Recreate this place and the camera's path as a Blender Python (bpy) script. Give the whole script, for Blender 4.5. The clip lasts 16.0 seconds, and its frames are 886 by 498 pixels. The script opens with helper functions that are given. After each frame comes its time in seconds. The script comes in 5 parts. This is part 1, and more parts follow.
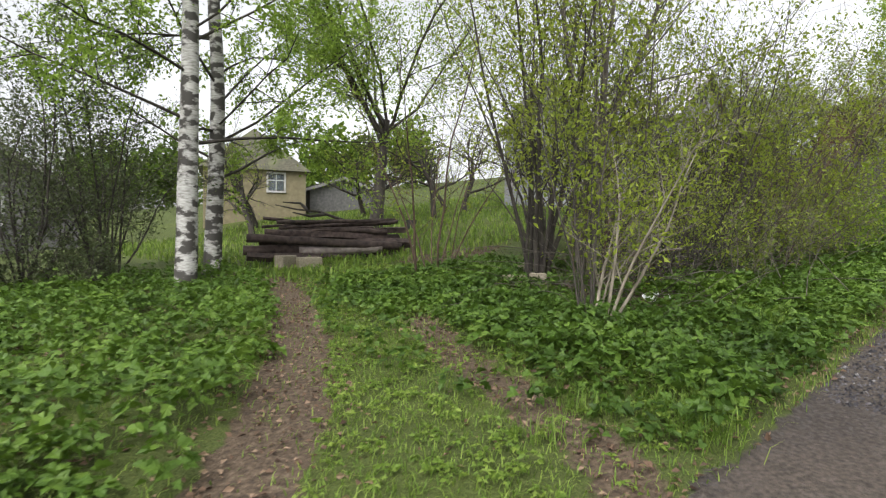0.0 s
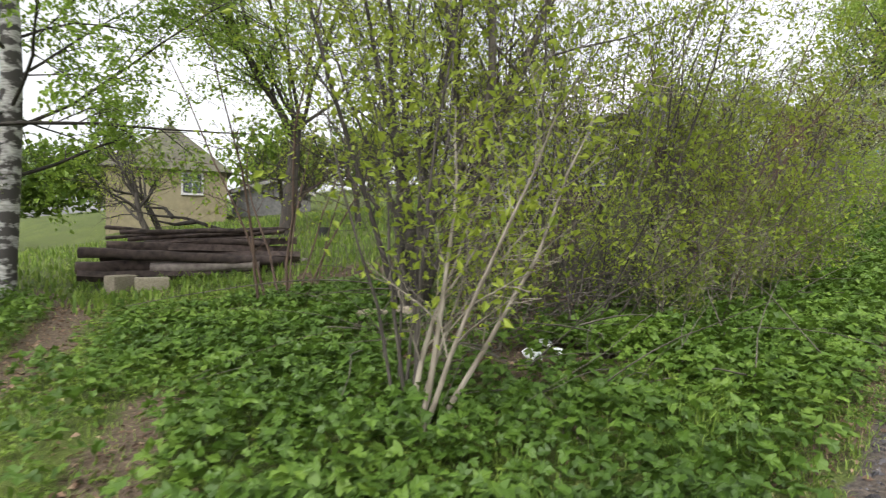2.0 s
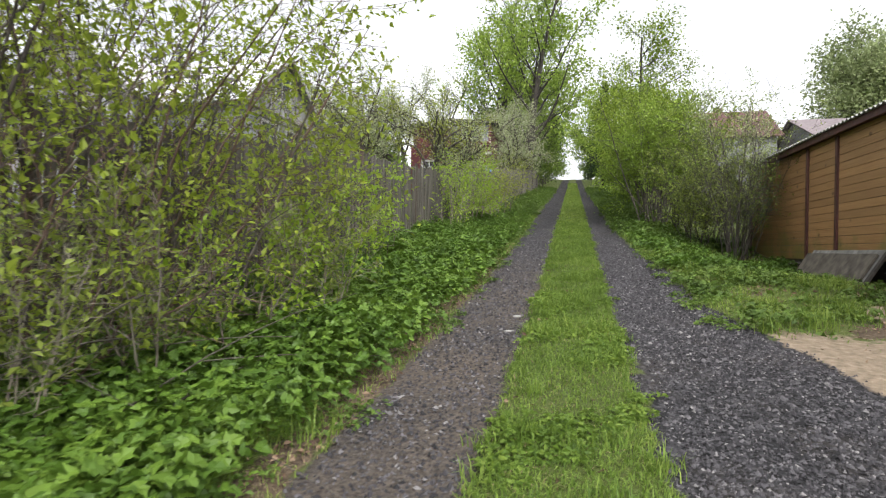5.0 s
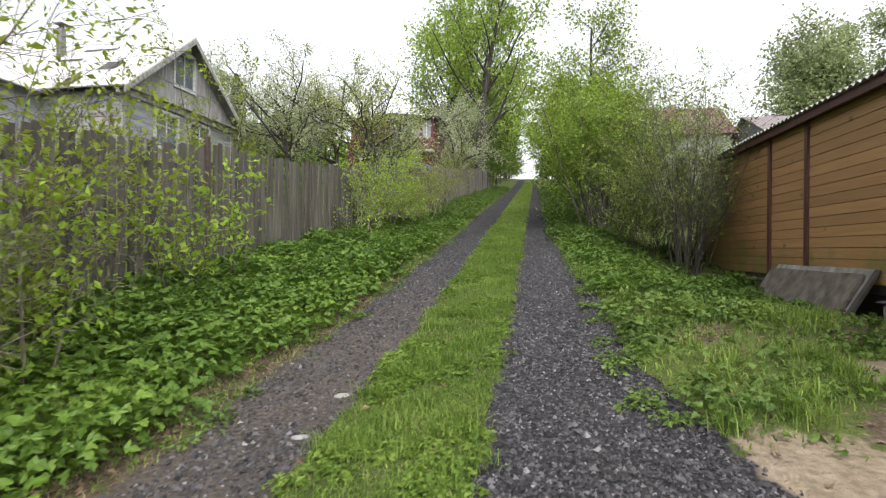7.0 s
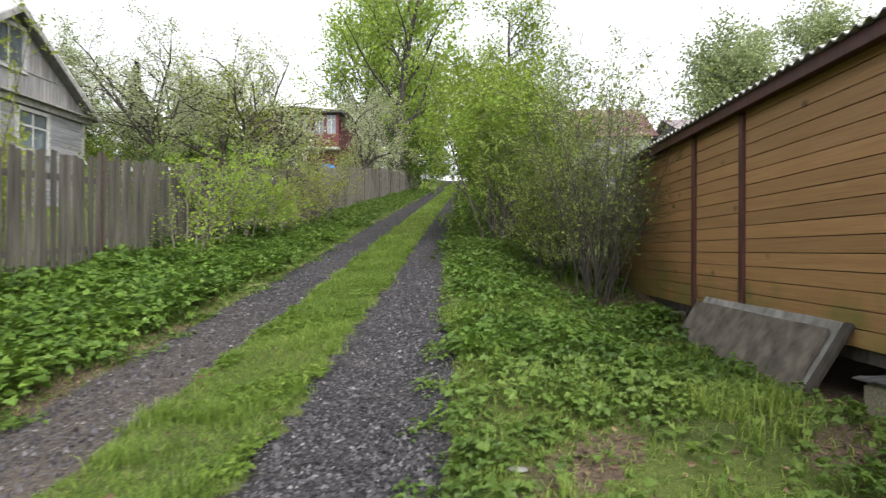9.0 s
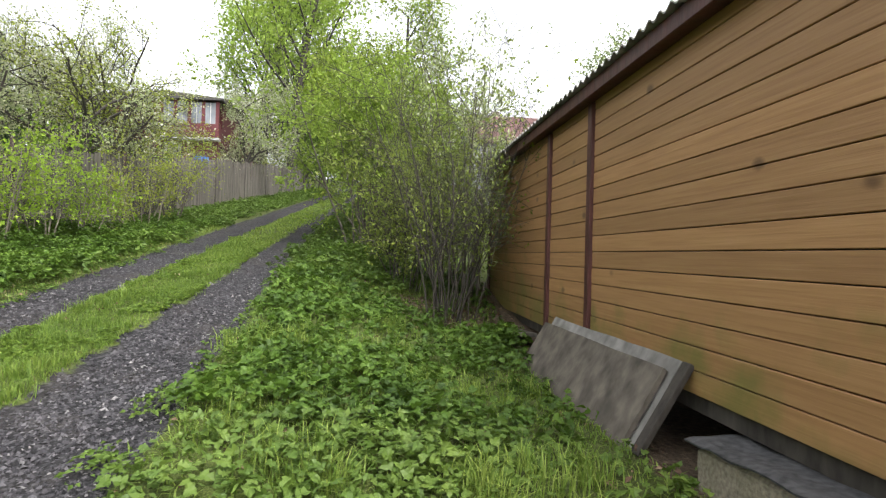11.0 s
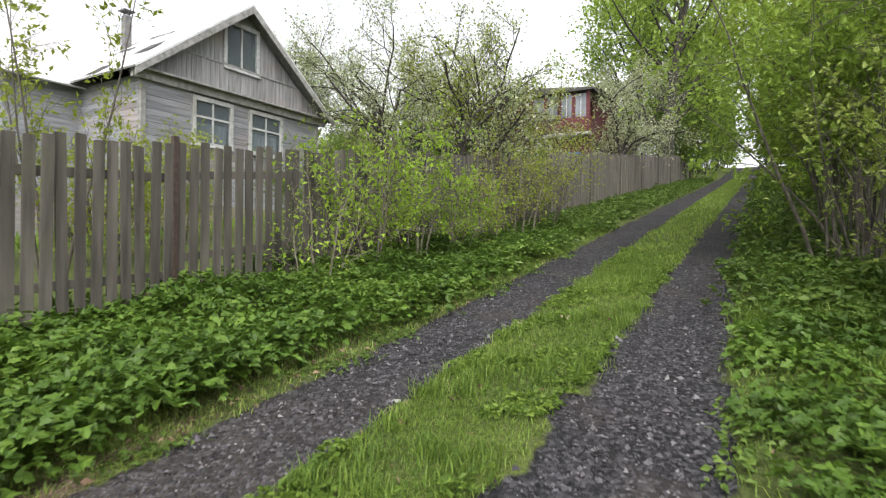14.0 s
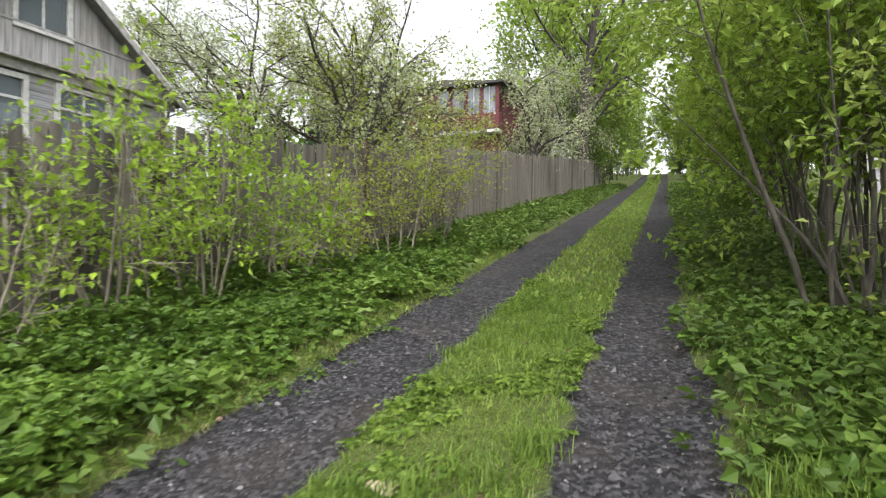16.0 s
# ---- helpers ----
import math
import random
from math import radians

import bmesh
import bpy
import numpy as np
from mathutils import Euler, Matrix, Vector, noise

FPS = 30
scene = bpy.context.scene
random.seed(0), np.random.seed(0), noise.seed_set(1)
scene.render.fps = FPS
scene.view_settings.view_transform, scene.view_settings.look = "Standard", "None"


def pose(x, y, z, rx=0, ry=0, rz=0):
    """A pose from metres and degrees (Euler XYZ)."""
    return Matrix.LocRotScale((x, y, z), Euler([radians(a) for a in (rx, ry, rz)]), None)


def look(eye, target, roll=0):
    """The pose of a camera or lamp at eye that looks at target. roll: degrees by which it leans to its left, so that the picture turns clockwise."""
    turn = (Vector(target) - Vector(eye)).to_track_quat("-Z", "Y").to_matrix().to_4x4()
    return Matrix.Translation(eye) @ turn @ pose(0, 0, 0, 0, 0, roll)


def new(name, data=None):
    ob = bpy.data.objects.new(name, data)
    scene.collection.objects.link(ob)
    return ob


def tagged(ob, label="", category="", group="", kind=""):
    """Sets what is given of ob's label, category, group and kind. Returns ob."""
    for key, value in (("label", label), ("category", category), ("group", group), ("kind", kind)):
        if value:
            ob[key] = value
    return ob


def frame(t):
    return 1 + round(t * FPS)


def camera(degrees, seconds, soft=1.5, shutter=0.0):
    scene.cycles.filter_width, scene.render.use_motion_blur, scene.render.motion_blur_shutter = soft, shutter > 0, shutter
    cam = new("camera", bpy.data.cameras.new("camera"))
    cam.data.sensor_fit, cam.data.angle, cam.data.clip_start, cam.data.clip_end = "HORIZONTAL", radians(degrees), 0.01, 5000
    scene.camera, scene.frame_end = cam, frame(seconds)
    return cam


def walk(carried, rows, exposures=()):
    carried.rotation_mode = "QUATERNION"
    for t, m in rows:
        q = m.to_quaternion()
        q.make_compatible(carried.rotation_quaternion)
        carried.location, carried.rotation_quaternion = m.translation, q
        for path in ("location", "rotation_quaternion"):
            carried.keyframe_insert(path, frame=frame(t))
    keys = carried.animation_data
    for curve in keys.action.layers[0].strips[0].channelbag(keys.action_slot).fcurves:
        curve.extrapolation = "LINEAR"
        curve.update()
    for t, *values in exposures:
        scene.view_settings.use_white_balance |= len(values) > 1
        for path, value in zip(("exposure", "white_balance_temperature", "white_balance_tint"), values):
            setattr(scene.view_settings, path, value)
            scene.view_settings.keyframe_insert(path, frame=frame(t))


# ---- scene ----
cam = camera(76.8, 16.0, soft=1.2, shutter=0.25)
PATH = [
    (0, (-0.334, -0.130, 1.589), (1.034, 1.329, 1.544), 0.80),
    (0.5, (0.381, 0.142, 1.685), (1.763, 1.587, 1.645), 0.90),
    (1, (1.075, 0.336, 1.744), (2.466, 1.773, 1.709), 0.80),
    (1.5, (1.861, 0.573, 1.744), (3.261, 2.001, 1.709), 1.00),
    (2, (2.681, 0.585, 1.837), (4.133, 1.959, 1.805), 0.80),
    (2.5, (3.486, 0.593, 1.874), (5.064, 1.822, 1.842), 0.90),
    (3, (4.331, 0.470, 1.915), (6.107, 1.389, 1.899), 0.90),
    (3.5, (5.064, 0.276, 1.984), (6.911, 1.042, 1.949), 0.95),
    (4, (5.826, 0.008, 2.056), (7.745, 0.571, 2.035), 1.00),
    (4.5, (6.549, -0.167, 2.052), (8.489, 0.320, 2.045), 1.00),
    (7, (9.914, -1.133, 2.383), (11.888, -0.810, 2.383), 0.40),
    (7.5, (10.694, -1.299, 2.464), (12.669, -0.981, 2.466), 0.30),
    (8, (11.421, -1.477, 2.561), (13.403, -1.207, 2.561), 0.30),
    (8.5, (12.050, -1.737, 2.685), (14.038, -1.524, 2.688), 0.50),
    (9, (12.686, -2.110, 2.759), (14.684, -2.017, 2.763), 0.20),
    (9.5, (13.143, -2.573, 2.805), (15.140, -2.668, 2.828), 0.10),
    (11.8, (14.568, -3.310, 2.838), (16.556, -3.524, 2.862), 1.60),
    (12, (14.760, -3.243, 2.880), (16.755, -3.386, 2.890), 1.30),
    (12.5, (15.278, -3.020, 2.965), (17.263, -2.776, 2.963), 1.00),
    (13, (15.832, -2.663, 2.968), (17.726, -2.022, 2.962), 0.90),
    (13.5, (16.559, -2.285, 3.014), (18.360, -1.416, 3.003), 0.80),
    (14, (17.315, -1.907, 3.130), (19.050, -0.912, 3.114), 0.70),
    (14.5, (18.042, -1.667, 3.229), (19.774, -0.666, 3.214), 0.70),
    (15, (18.843, -1.461, 3.313), (20.576, -0.464, 3.297), 0.60),
    (15.5, (19.639, -1.413, 3.368), (21.432, -0.527, 3.359), 0.50),
    (16, (20.490, -1.345, 3.459), (22.348, -0.606, 3.457), 0.60),
]
EXPOSURES = [(0, 1.1), (2.5, 1.36), (4.5, 1.38), (7, 1.36), (9.5, 1.58), (12, 1.8), (13, 1.6), (14, 1.38), (15, 1.48), (16, 1.6)]
walk(cam, [(t, look(eye, target, roll)) for t, eye, target, roll in PATH], EXPOSURES)
# ---- world, sun, exposure ----
world = bpy.data.worlds.new("overcast_sky")
scene.world = world
world.use_nodes = True
wn, wl = world.node_tree.nodes, world.node_tree.links
bg = wn["Background"]
sky = wn.new("ShaderNodeTexSky")
sky.sky_type, sky.sun_disc = "NISHITA", False
sky.sun_elevation, sky.sun_rotation = radians(50), radians(246)
sky.dust_density, sky.air_density, sky.ozone_density = 4.0, 1.0, 1.0
soft_sky = wn.new("ShaderNodeHueSaturation")
soft_sky.inputs["Saturation"].default_value = 0.14
cloud = wn.new("ShaderNodeTexNoise")
cloud.inputs["Scale"].default_value, cloud.inputs["Detail"].default_value = 2.2, 5.0
cloud_map = wn.new("ShaderNodeMapRange")
cloud_map.inputs["From Min"].default_value, cloud_map.inputs["From Max"].default_value = 0.35, 0.7
cloud_map.inputs["To Min"].default_value, cloud_map.inputs["To Max"].default_value = 0.86, 1.12
cloud_mix = wn.new("ShaderNodeVectorMath")
cloud_mix.operation = "SCALE"
wl.new(sky.outputs[0], soft_sky.inputs["Color"])
wl.new(soft_sky.outputs[0], cloud_mix.inputs[0])
wl.new(cloud.outputs["Fac"], cloud_map.inputs["Value"])
wl.new(cloud_map.outputs[0], cloud_mix.inputs["Scale"])
wl.new(cloud_mix.outputs[0], bg.inputs["Color"])
bg.inputs["Strength"].default_value = 0.15
sun = new("sun", bpy.data.lights.new("sun", "SUN"))
sun.data.energy, sun.data.angle, sun.data.color = 0.6, radians(55), (1.0, 0.97, 0.93)
sun.matrix_world = look((0, 0, 40), (28, 12, 0))
tagged(sun, kind="structure")

# ---- materials ----


def blank(name):
    m = bpy.data.materials.new(name)
    m.use_nodes = True
    m.node_tree.nodes.clear()
    nodes, links = m.node_tree.nodes, m.node_tree.links
    out = nodes.new("ShaderNodeOutputMaterial")
    bsdf = nodes.new("ShaderNodeBsdfPrincipled")
    links.new(bsdf.outputs[0], out.inputs[0])
    return m, nodes, links, bsdf, out


def noise_node(nodes, links, scale, detail=4, stretch=(1, 1, 1), source="Position"):
    n = nodes.new("ShaderNodeTexNoise")
    n.inputs["Scale"].default_value, n.inputs["Detail"].default_value = scale, detail
    if source == "Position":
        c = nodes.new("ShaderNodeNewGeometry").outputs["Position"]
    else:
        c = nodes.new("ShaderNodeTexCoord").outputs[source]
    mp = nodes.new("ShaderNodeMapping")
    mp.inputs["Scale"].default_value = stretch
    links.new(c, mp.inputs[0])
    links.new(mp.outputs[0], n.inputs["Vector"])
    return n.outputs["Fac"]


def ramp(nodes, links, fac, stops):
    r = nodes.new("ShaderNodeValToRGB")
    e = r.color_ramp.elements
    while len(e) < len(stops):
        e.new(0.5)
    for k, (p, c) in zip(e, stops):
        k.position, k.color = p, (*c, 1)
    links.new(fac, r.inputs[0])
    return r.outputs[0]


def mix(nodes, links, fac, a, b, kind="MIX"):
    n = nodes.new("ShaderNodeMix")
    n.data_type, n.blend_type = "RGBA", kind
    for sock, v in ((n.inputs[0], fac), (n.inputs[6], a), (n.inputs[7], b)):
        if isinstance(v, (int, float)):
            sock.default_value = v
        elif isinstance(v, tuple):
            sock.default_value = (*v, 1)
        else:
            links.new(v, sock)
    return n.outputs[2]


def math_node(nodes, links, op, a, b):
    n = nodes.new("ShaderNodeMath")
    n.operation = op
    for sock, v in zip(n.inputs, (a, b)):
        if isinstance(v, (int, float)):
            sock.default_value = v
        else:
            links.new(v, sock)
    return n.outputs[0]


def bump(nodes, links, bsdf, height, strength, dist=0.02):
    b = nodes.new("ShaderNodeBump")
    b.inputs["Strength"].default_value, b.inputs["Distance"].default_value = strength, dist
    links.new(height, b.inputs["Height"])
    links.new(b.outputs[0], bsdf.inputs["Normal"])


def surface(name, dark, light, scale=6, stretch=(1, 1, 1), rough=0.8, relief=0.3, metal=0.0, stain=None, vary=0.25, source="Position", stain_scale=0.9):
    """Two-scale mottled surface: grain of two tones, larger stains, each piece a little different."""
    m, n, l, bsdf, out = blank(name)
    grain = noise_node(n, l, scale, 6, stretch, source)
    c = ramp(n, l, grain, [(0.3, dark), (0.7, light)])
    if stain:
        s = noise_node(n, l, stain_scale, 4, source=source)
        s = ramp(n, l, s, [(0.52, (0, 0, 0)), (0.7, (0.75, 0.75, 0.75))])
        c = mix(n, l, s, c, stain)
    info = n.new("ShaderNodeObjectInfo")
    hs = n.new("ShaderNodeHueSaturation")
    l.new(math_node(n, l, "ADD", math_node(n, l, "MULTIPLY", info.outputs["Random"], vary), 1 - vary / 2), hs.inputs["Value"])
    l.new(c, hs.inputs["Color"])
    l.new(hs.outputs[0], bsdf.inputs["Base Color"])
    bsdf.inputs["Roughness"].default_value, bsdf.inputs["Metallic"].default_value = rough, metal
    bump(n, l, bsdf, grain, relief)
    return m


def leafy(name, a, b, c, gloss=0.55, through_light=0.35, single=0.55):
    """Leaves: tone by leaf and by clump, some light passing through the blade."""
    m, n, l, bsdf, out = blank(name)
    geo = n.new("ShaderNodeNewGeometry")
    info = n.new("ShaderNodeObjectInfo")
    clump = noise_node(n, l, 0.9, 3)
    f = math_node(n, l, "ADD", math_node(n, l, "MULTIPLY", geo.outputs["Random Per Island"], single), math_node(n, l, "MULTIPLY", clump, 1.1 - single))
    f = math_node(n, l, "ADD", f, math_node(n, l, "MULTIPLY", info.outputs["Random"], 0.12))
    col = ramp(n, l, f, [(0.25, a), (0.6, b), (0.95, c)])
    l.new(col, bsdf.inputs["Base Color"])
    bsdf.inputs["Roughness"].default_value = gloss
    bsdf.inputs["Specular IOR Level"].default_value = 0.3
    tr = n.new("ShaderNodeBsdfTranslucent")
    l.new(mix(n, l, 0.5, col, c), tr.inputs["Color"])
    ms = n.new("ShaderNodeMixShader")
    ms.inputs[0].default_value = through_light
    l.new(bsdf.outputs[0], ms.inputs[1])
    l.new(tr.outputs[0], ms.inputs[2])
    l.new(ms.outputs[0], out.inputs[0])
    return m


def island_tones(name, stops, rough=0.85):
    """Loose pieces, each of its own tone."""
    m, n, l, bsdf, out = blank(name)
    geo = n.new("ShaderNodeNewGeometry")
    col = ramp(n, l, geo.outputs["Random Per Island"], stops)
    g = noise_node(n, l, 90, 3)
    l.new(mix(n, l, 0.35, col, ramp(n, l, g, [(0.3, (0.25, 0.25, 0.25)), (0.7, (1, 1, 1))]), "MULTIPLY"), bsdf.inputs["Base Color"])
    bsdf.inputs["Roughness"].default_value = rough
    bump(n, l, bsdf, g, 0.2)
    return m


def birch_bark(name, cover):
    """White bark broken by dark fissures; cover sets how much of it they take."""
    m, n, l, bsdf, out = blank(name)
    marks = noise_node(n, l, 3.4, 6, (1, 1, 1.7))
    fine = noise_node(n, l, 9, 5, (1, 1, 4))
    base = ramp(n, l, fine, [(0.3, (0.22, 0.21, 0.19)), (0.65, (0.52, 0.51, 0.49))])
    z = n.new("ShaderNodeSeparateXYZ")
    l.new(n.new("ShaderNodeTexCoord").outputs["Object"], z.inputs[0])
    low = math_node(n, l, "MAXIMUM", math_node(n, l, "MULTIPLY", math_node(n, l, "SUBTRACT", 1.4, z.outputs[2]), 0.06), 0.0)
    k = math_node(n, l, "ADD", marks, low)
    dark = ramp(n, l, k, [(cover, (0, 0, 0)), (cover + 0.07, (1, 1, 1))])
    l.new(mix(n, l, dark, base, (0.05, 0.045, 0.04)), bsdf.inputs["Base Color"])
    bsdf.inputs["Roughness"].default_value = 0.75
    bump(n, l, bsdf, k, 0.5)
    return m


def ground_material():
    """Soil, moss and thatch, with gravel, bare earth and sand where the sheet's masks say so."""
    m, n, l, bsdf, out = blank("ground")

    def mask(name):
        a = n.new("ShaderNodeAttribute")
        a.attribute_name = name
        return a.outputs["Fac"]

    breakup = noise_node(n, l, 7, 5)
    fine = noise_node(n, l, 60, 4)
    wide = noise_node(n, l, 0.6, 4)

    def edged(name):
        v = math_node(n, l, "ADD", mask(name), math_node(n, l, "MULTIPLY", math_node(n, l, "SUBTRACT", breakup, 0.5), 0.9))
        return ramp(n, l, v, [(0.42, (0, 0, 0)), (0.58, (1, 1, 1))])

    thatch = ramp(n, l, fine, [(0.3, (0.02, 0.028, 0.009)), (0.55, (0.045, 0.062, 0.017)), (0.75, (0.105, 0.095, 0.045))])
    lawn = ramp(n, l, noise_node(n, l, 130, 5, (1, 1, 0.3)), [(0.3, (0.02, 0.03, 0.008)), (0.46, (0.075, 0.1, 0.018)), (0.62, (0.13, 0.165, 0.032)), (0.76, (0.16, 0.135, 0.065))])
    c = mix(n, l, ramp(n, l, wide, [(0.35, (0.25, 0.25, 0.25)), (0.65, (0.75, 0.75, 0.75))]), thatch, lawn)
    earth = ramp(n, l, noise_node(n, l, 25, 6), [(0.3, (0.045, 0.032, 0.023)), (0.55, (0.1, 0.073, 0.05)), (0.75, (0.17, 0.13, 0.09))])
    c = mix(n, l, edged("earth"), c, earth)
    sand = ramp(n, l, noise_node(n, l, 14, 6), [(0.3, (0.15, 0.115, 0.08)), (0.7, (0.28, 0.225, 0.165))])
    c = mix(n, l, edged("sand"), c, sand)
    v = n.new("ShaderNodeTexVoronoi")
    v.inputs["Scale"].default_value = 38
    l.new(n.new("ShaderNodeNewGeometry").outputs["Position"], v.inputs["Vector"])
    bw = n.new("ShaderNodeRGBToBW")
    l.new(v.outputs["Color"], bw.inputs[0])
    stone = ramp(n, l, bw.outputs[0], [(0.15, (0.006, 0.006, 0.007)), (0.55, (0.022, 0.021, 0.023)), (0.9, (0.075, 0.072, 0.078))])
    dust = ramp(n, l, noise_node(n, l, 1.6, 4), [(0.5, (0, 0, 0)), (0.8, (0.45, 0.45, 0.45))])
    stone = mix(n, l, dust, stone, (0.065, 0.053, 0.044))
    stone = mix(n, l, math_node(n, l, "MULTIPLY", mask("dusty"), 0.85), stone, ramp(n, l, noise_node(n, l, 30, 6), [(0.3, (0.04, 0.032, 0.026)), (0.7, (0.125, 0.102, 0.083))]))
    gm = edged("gravel")
    c = mix(n, l, gm, c, stone)
    l.new(c, bsdf.inputs["Base Color"])
    bsdf.inputs["Roughness"].default_value = 0.9
    bsdf.inputs["Specular IOR Level"].default_value = 0.25
    h = math_node(n, l, "ADD", math_node(n, l, "MULTIPLY", v.outputs["Distance"], -0.8), fine)
    bump(n, l, bsdf, h, 0.6, 0.03)
    return m


def glass_material():
    m, n, l, bsdf, out = blank("window_glass")
    bsdf.inputs["Base Color"].default_value = (0.35, 0.4, 0.42, 1)
    bsdf.inputs["Roughness"].default_value = 0.06
    bsdf.inputs["Transmission Weight"].default_value = 0.85
    bsdf.inputs["IOR"].default_value = 1.2
    return m


def shed_wood():
    """Stained softwood cladding: long grain, knots, green algae low down on some boards."""
    m, n, l, bsdf, out = blank("stained_pine_boards")
    info = n.new("ShaderNodeObjectInfo")
    grain = noise_node(n, l, 3.0, 8, (0.6, 6, 16))
    c = ramp(n, l, grain, [(0.25, (0.265, 0.135, 0.055)), (0.5, (0.325, 0.175, 0.073)), (0.8, (0.385, 0.222, 0.1))])
    hs = n.new("ShaderNodeHueSaturation")
    l.new(math_node(n, l, "ADD", math_node(n, l, "MULTIPLY", info.outputs["Random"], 0.3), 0.85), hs.inputs["Value"])
    l.new(c, hs.inputs["Color"])
    v = n.new("ShaderNodeTexVoronoi")
    v.inputs["Scale"].default_value = 1.0
    mp = n.new("ShaderNodeMapping")
    mp.inputs["Scale"].default_value = (2.6, 0.0, 4.1)
    l.new(n.new("ShaderNodeNewGeometry").outputs["Position"], mp.inputs[0])
    l.new(mp.outputs[0], v.inputs["Vector"])
    bw = n.new("ShaderNodeRGBToBW")
    l.new(v.outputs["Color"], bw.inputs[0])
    some = ramp(n, l, bw.outputs[0], [(0.32, (0, 0, 0)), (0.5, (1, 1, 1))])
    soft = math_node(n, l, "ADD", v.outputs["Distance"], math_node(n, l, "MULTIPLY", noise_node(n, l, 22, 3), 0.1))
    knot = ramp(n, l, soft, [(0.12, (0.85, 0.85, 0.85)), (0.16, (0.6, 0.6, 0.6)), (0.24, (0, 0, 0))])
    knot = mix(n, l, 1.0, knot, some, "MULTIPLY")
    c = mix(n, l, knot, hs.outputs[0], (0.1, 0.048, 0.018))
    pos = n.new("ShaderNodeSeparateXYZ")
    l.new(n.new("ShaderNodeNewGeometry").outputs["Position"], pos.inputs[0])
    algae = math_node(n, l, "ADD", noise_node(n, l, 2.4, 5), math_node(n, l, "MULTIPLY", math_node(n, l, "SUBTRACT", 2.42, pos.outputs[2]), 0.42))
    algae = math_node(n, l, "ADD", algae, math_node(n, l, "MULTIPLY", math_node(n, l, "SUBTRACT", pos.outputs[0], 20.0), 0.025))
    c = mix(n, l, ramp(n, l, algae, [(0.47, (0, 0, 0)), (0.7, (0.75, 0.75, 0.75))]), c, (0.14, 0.135, 0.03))
    l.new(c, bsdf.inputs["Base Color"])
    bsdf.inputs["Roughness"].default_value = 0.6
    bump(n, l, bsdf, grain, 0.25, 0.01)
    return m


GROUND = ground_material()
BIRCH = birch_bark("birch_bark", 0.51)
BIRCH_OLD = birch_bark("fissured_birch_bark", 0.475)
GLASS = glass_material()
SHED_WOOD = shed_wood()
SHED_TRIM = surface("dark_red_brown_paint", (0.05, 0.015, 0.014), (0.105, 0.034, 0.03), 12, (1, 1, 0.2), 0.55)
SLATE = surface("corrugated_cement", (0.16, 0.16, 0.15), (0.34, 0.33, 0.31), 8, stain=(0.1, 0.11, 0.07))
SLAB = surface("weathered_cement_sheet", (0.055, 0.047, 0.039), (0.16, 0.138, 0.112), 7, (1.0, 1.0, 0.7), 0.9, 0.05, stain=(0.04, 0.035, 0.028), vary=0.1, stain_scale=3.2)
SLAB_PALE = surface("pale_cement_sheet", (0.14, 0.135, 0.125), (0.3, 0.29, 0.275), 7, (1, 1, 1), 0.9, 0.06, stain=(0.1, 0.09, 0.08), vary=0.1, stain_scale=2.0)
FELT = surface("bitumen_felt", (0.03, 0.03, 0.032), (0.09, 0.09, 0.095), 20, rough=0.9)
CONCRETE = surface("old_concrete", (0.15, 0.13, 0.1), (0.33, 0.29, 0.22), 40, rough=0.95, relief=0.6, stain=(0.12, 0.12, 0.06))
FENCE_WOOD = surface("silvered_fence_wood", (0.034, 0.03, 0.025), (0.118, 0.106, 0.09), 9, (1.2, 1.2, 0.09), 0.88, 0.35, stain=(0.08, 0.076, 0.055), vary=0.5, stain_scale=2.2)
FENCE_NEW = surface("pale_fence_wood", (0.07, 0.061, 0.052), (0.165, 0.146, 0.125), 9, (1.2, 1.2, 0.09), 0.88, 0.3, vary=0.4)
STEEL = surface("rusted_steel_post", (0.03, 0.017, 0.013), (0.07, 0.045, 0.035), 20, rough=0.7)
HOUSE_GREY = surface("faded_grey_siding", (0.16, 0.165, 0.182), (0.315, 0.32, 0.34), 5, (0.25, 0.5, 5), 0.8, 0.25, stain=(0.27, 0.22, 0.2), vary=0.3, stain_scale=0.7)
HOUSE_GABLE = surface("faded_gable_boards", (0.165, 0.162, 0.165), (0.31, 0.305, 0.31), 5, (3, 3, 0.25), 0.85, 0.25, stain=(0.25, 0.2, 0.18), vary=0.3)
WHITE_TRIM = surface("weathered_white_paint", (0.3, 0.3, 0.3), (0.52, 0.52, 0.51), 9, (1, 1, 1), 0.6, 0.15, stain=(0.25, 0.235, 0.21))
TRIM_GREY = surface("weathered_trim_board", (0.16, 0.155, 0.15), (0.34, 0.33, 0.32), 7, (1, 1, 1), 0.8, 0.2)
TIN = surface("galvanised_roof_sheet", (0.5, 0.5, 0.51), (0.8, 0.8, 0.8), 1.2, (1, 1, 1), 0.5, 0.08, metal=0.35, stain=(0.4, 0.38, 0.35), vary=0.12)
TAR = surface("torn_roof_patch", (0.03, 0.03, 0.03), (0.08, 0.075, 0.07), 10)
# near-black colour that stands in for the shade of unlit rooms
ROOM_SHADE = surface("painted_room_shade", (0.03, 0.03, 0.032), (0.06, 0.06, 0.06), 2)
CURTAIN = surface("white_net_curtain", (0.34, 0.34, 0.35), (0.52, 0.52, 0.53), 14, (1, 1, 0.1), 0.9)
VERANDA_PANE = surface("dull_veranda_pane", (0.13, 0.145, 0.165), (0.3, 0.32, 0.35), 3, (1, 1, 0.4), 0.25, 0.02)
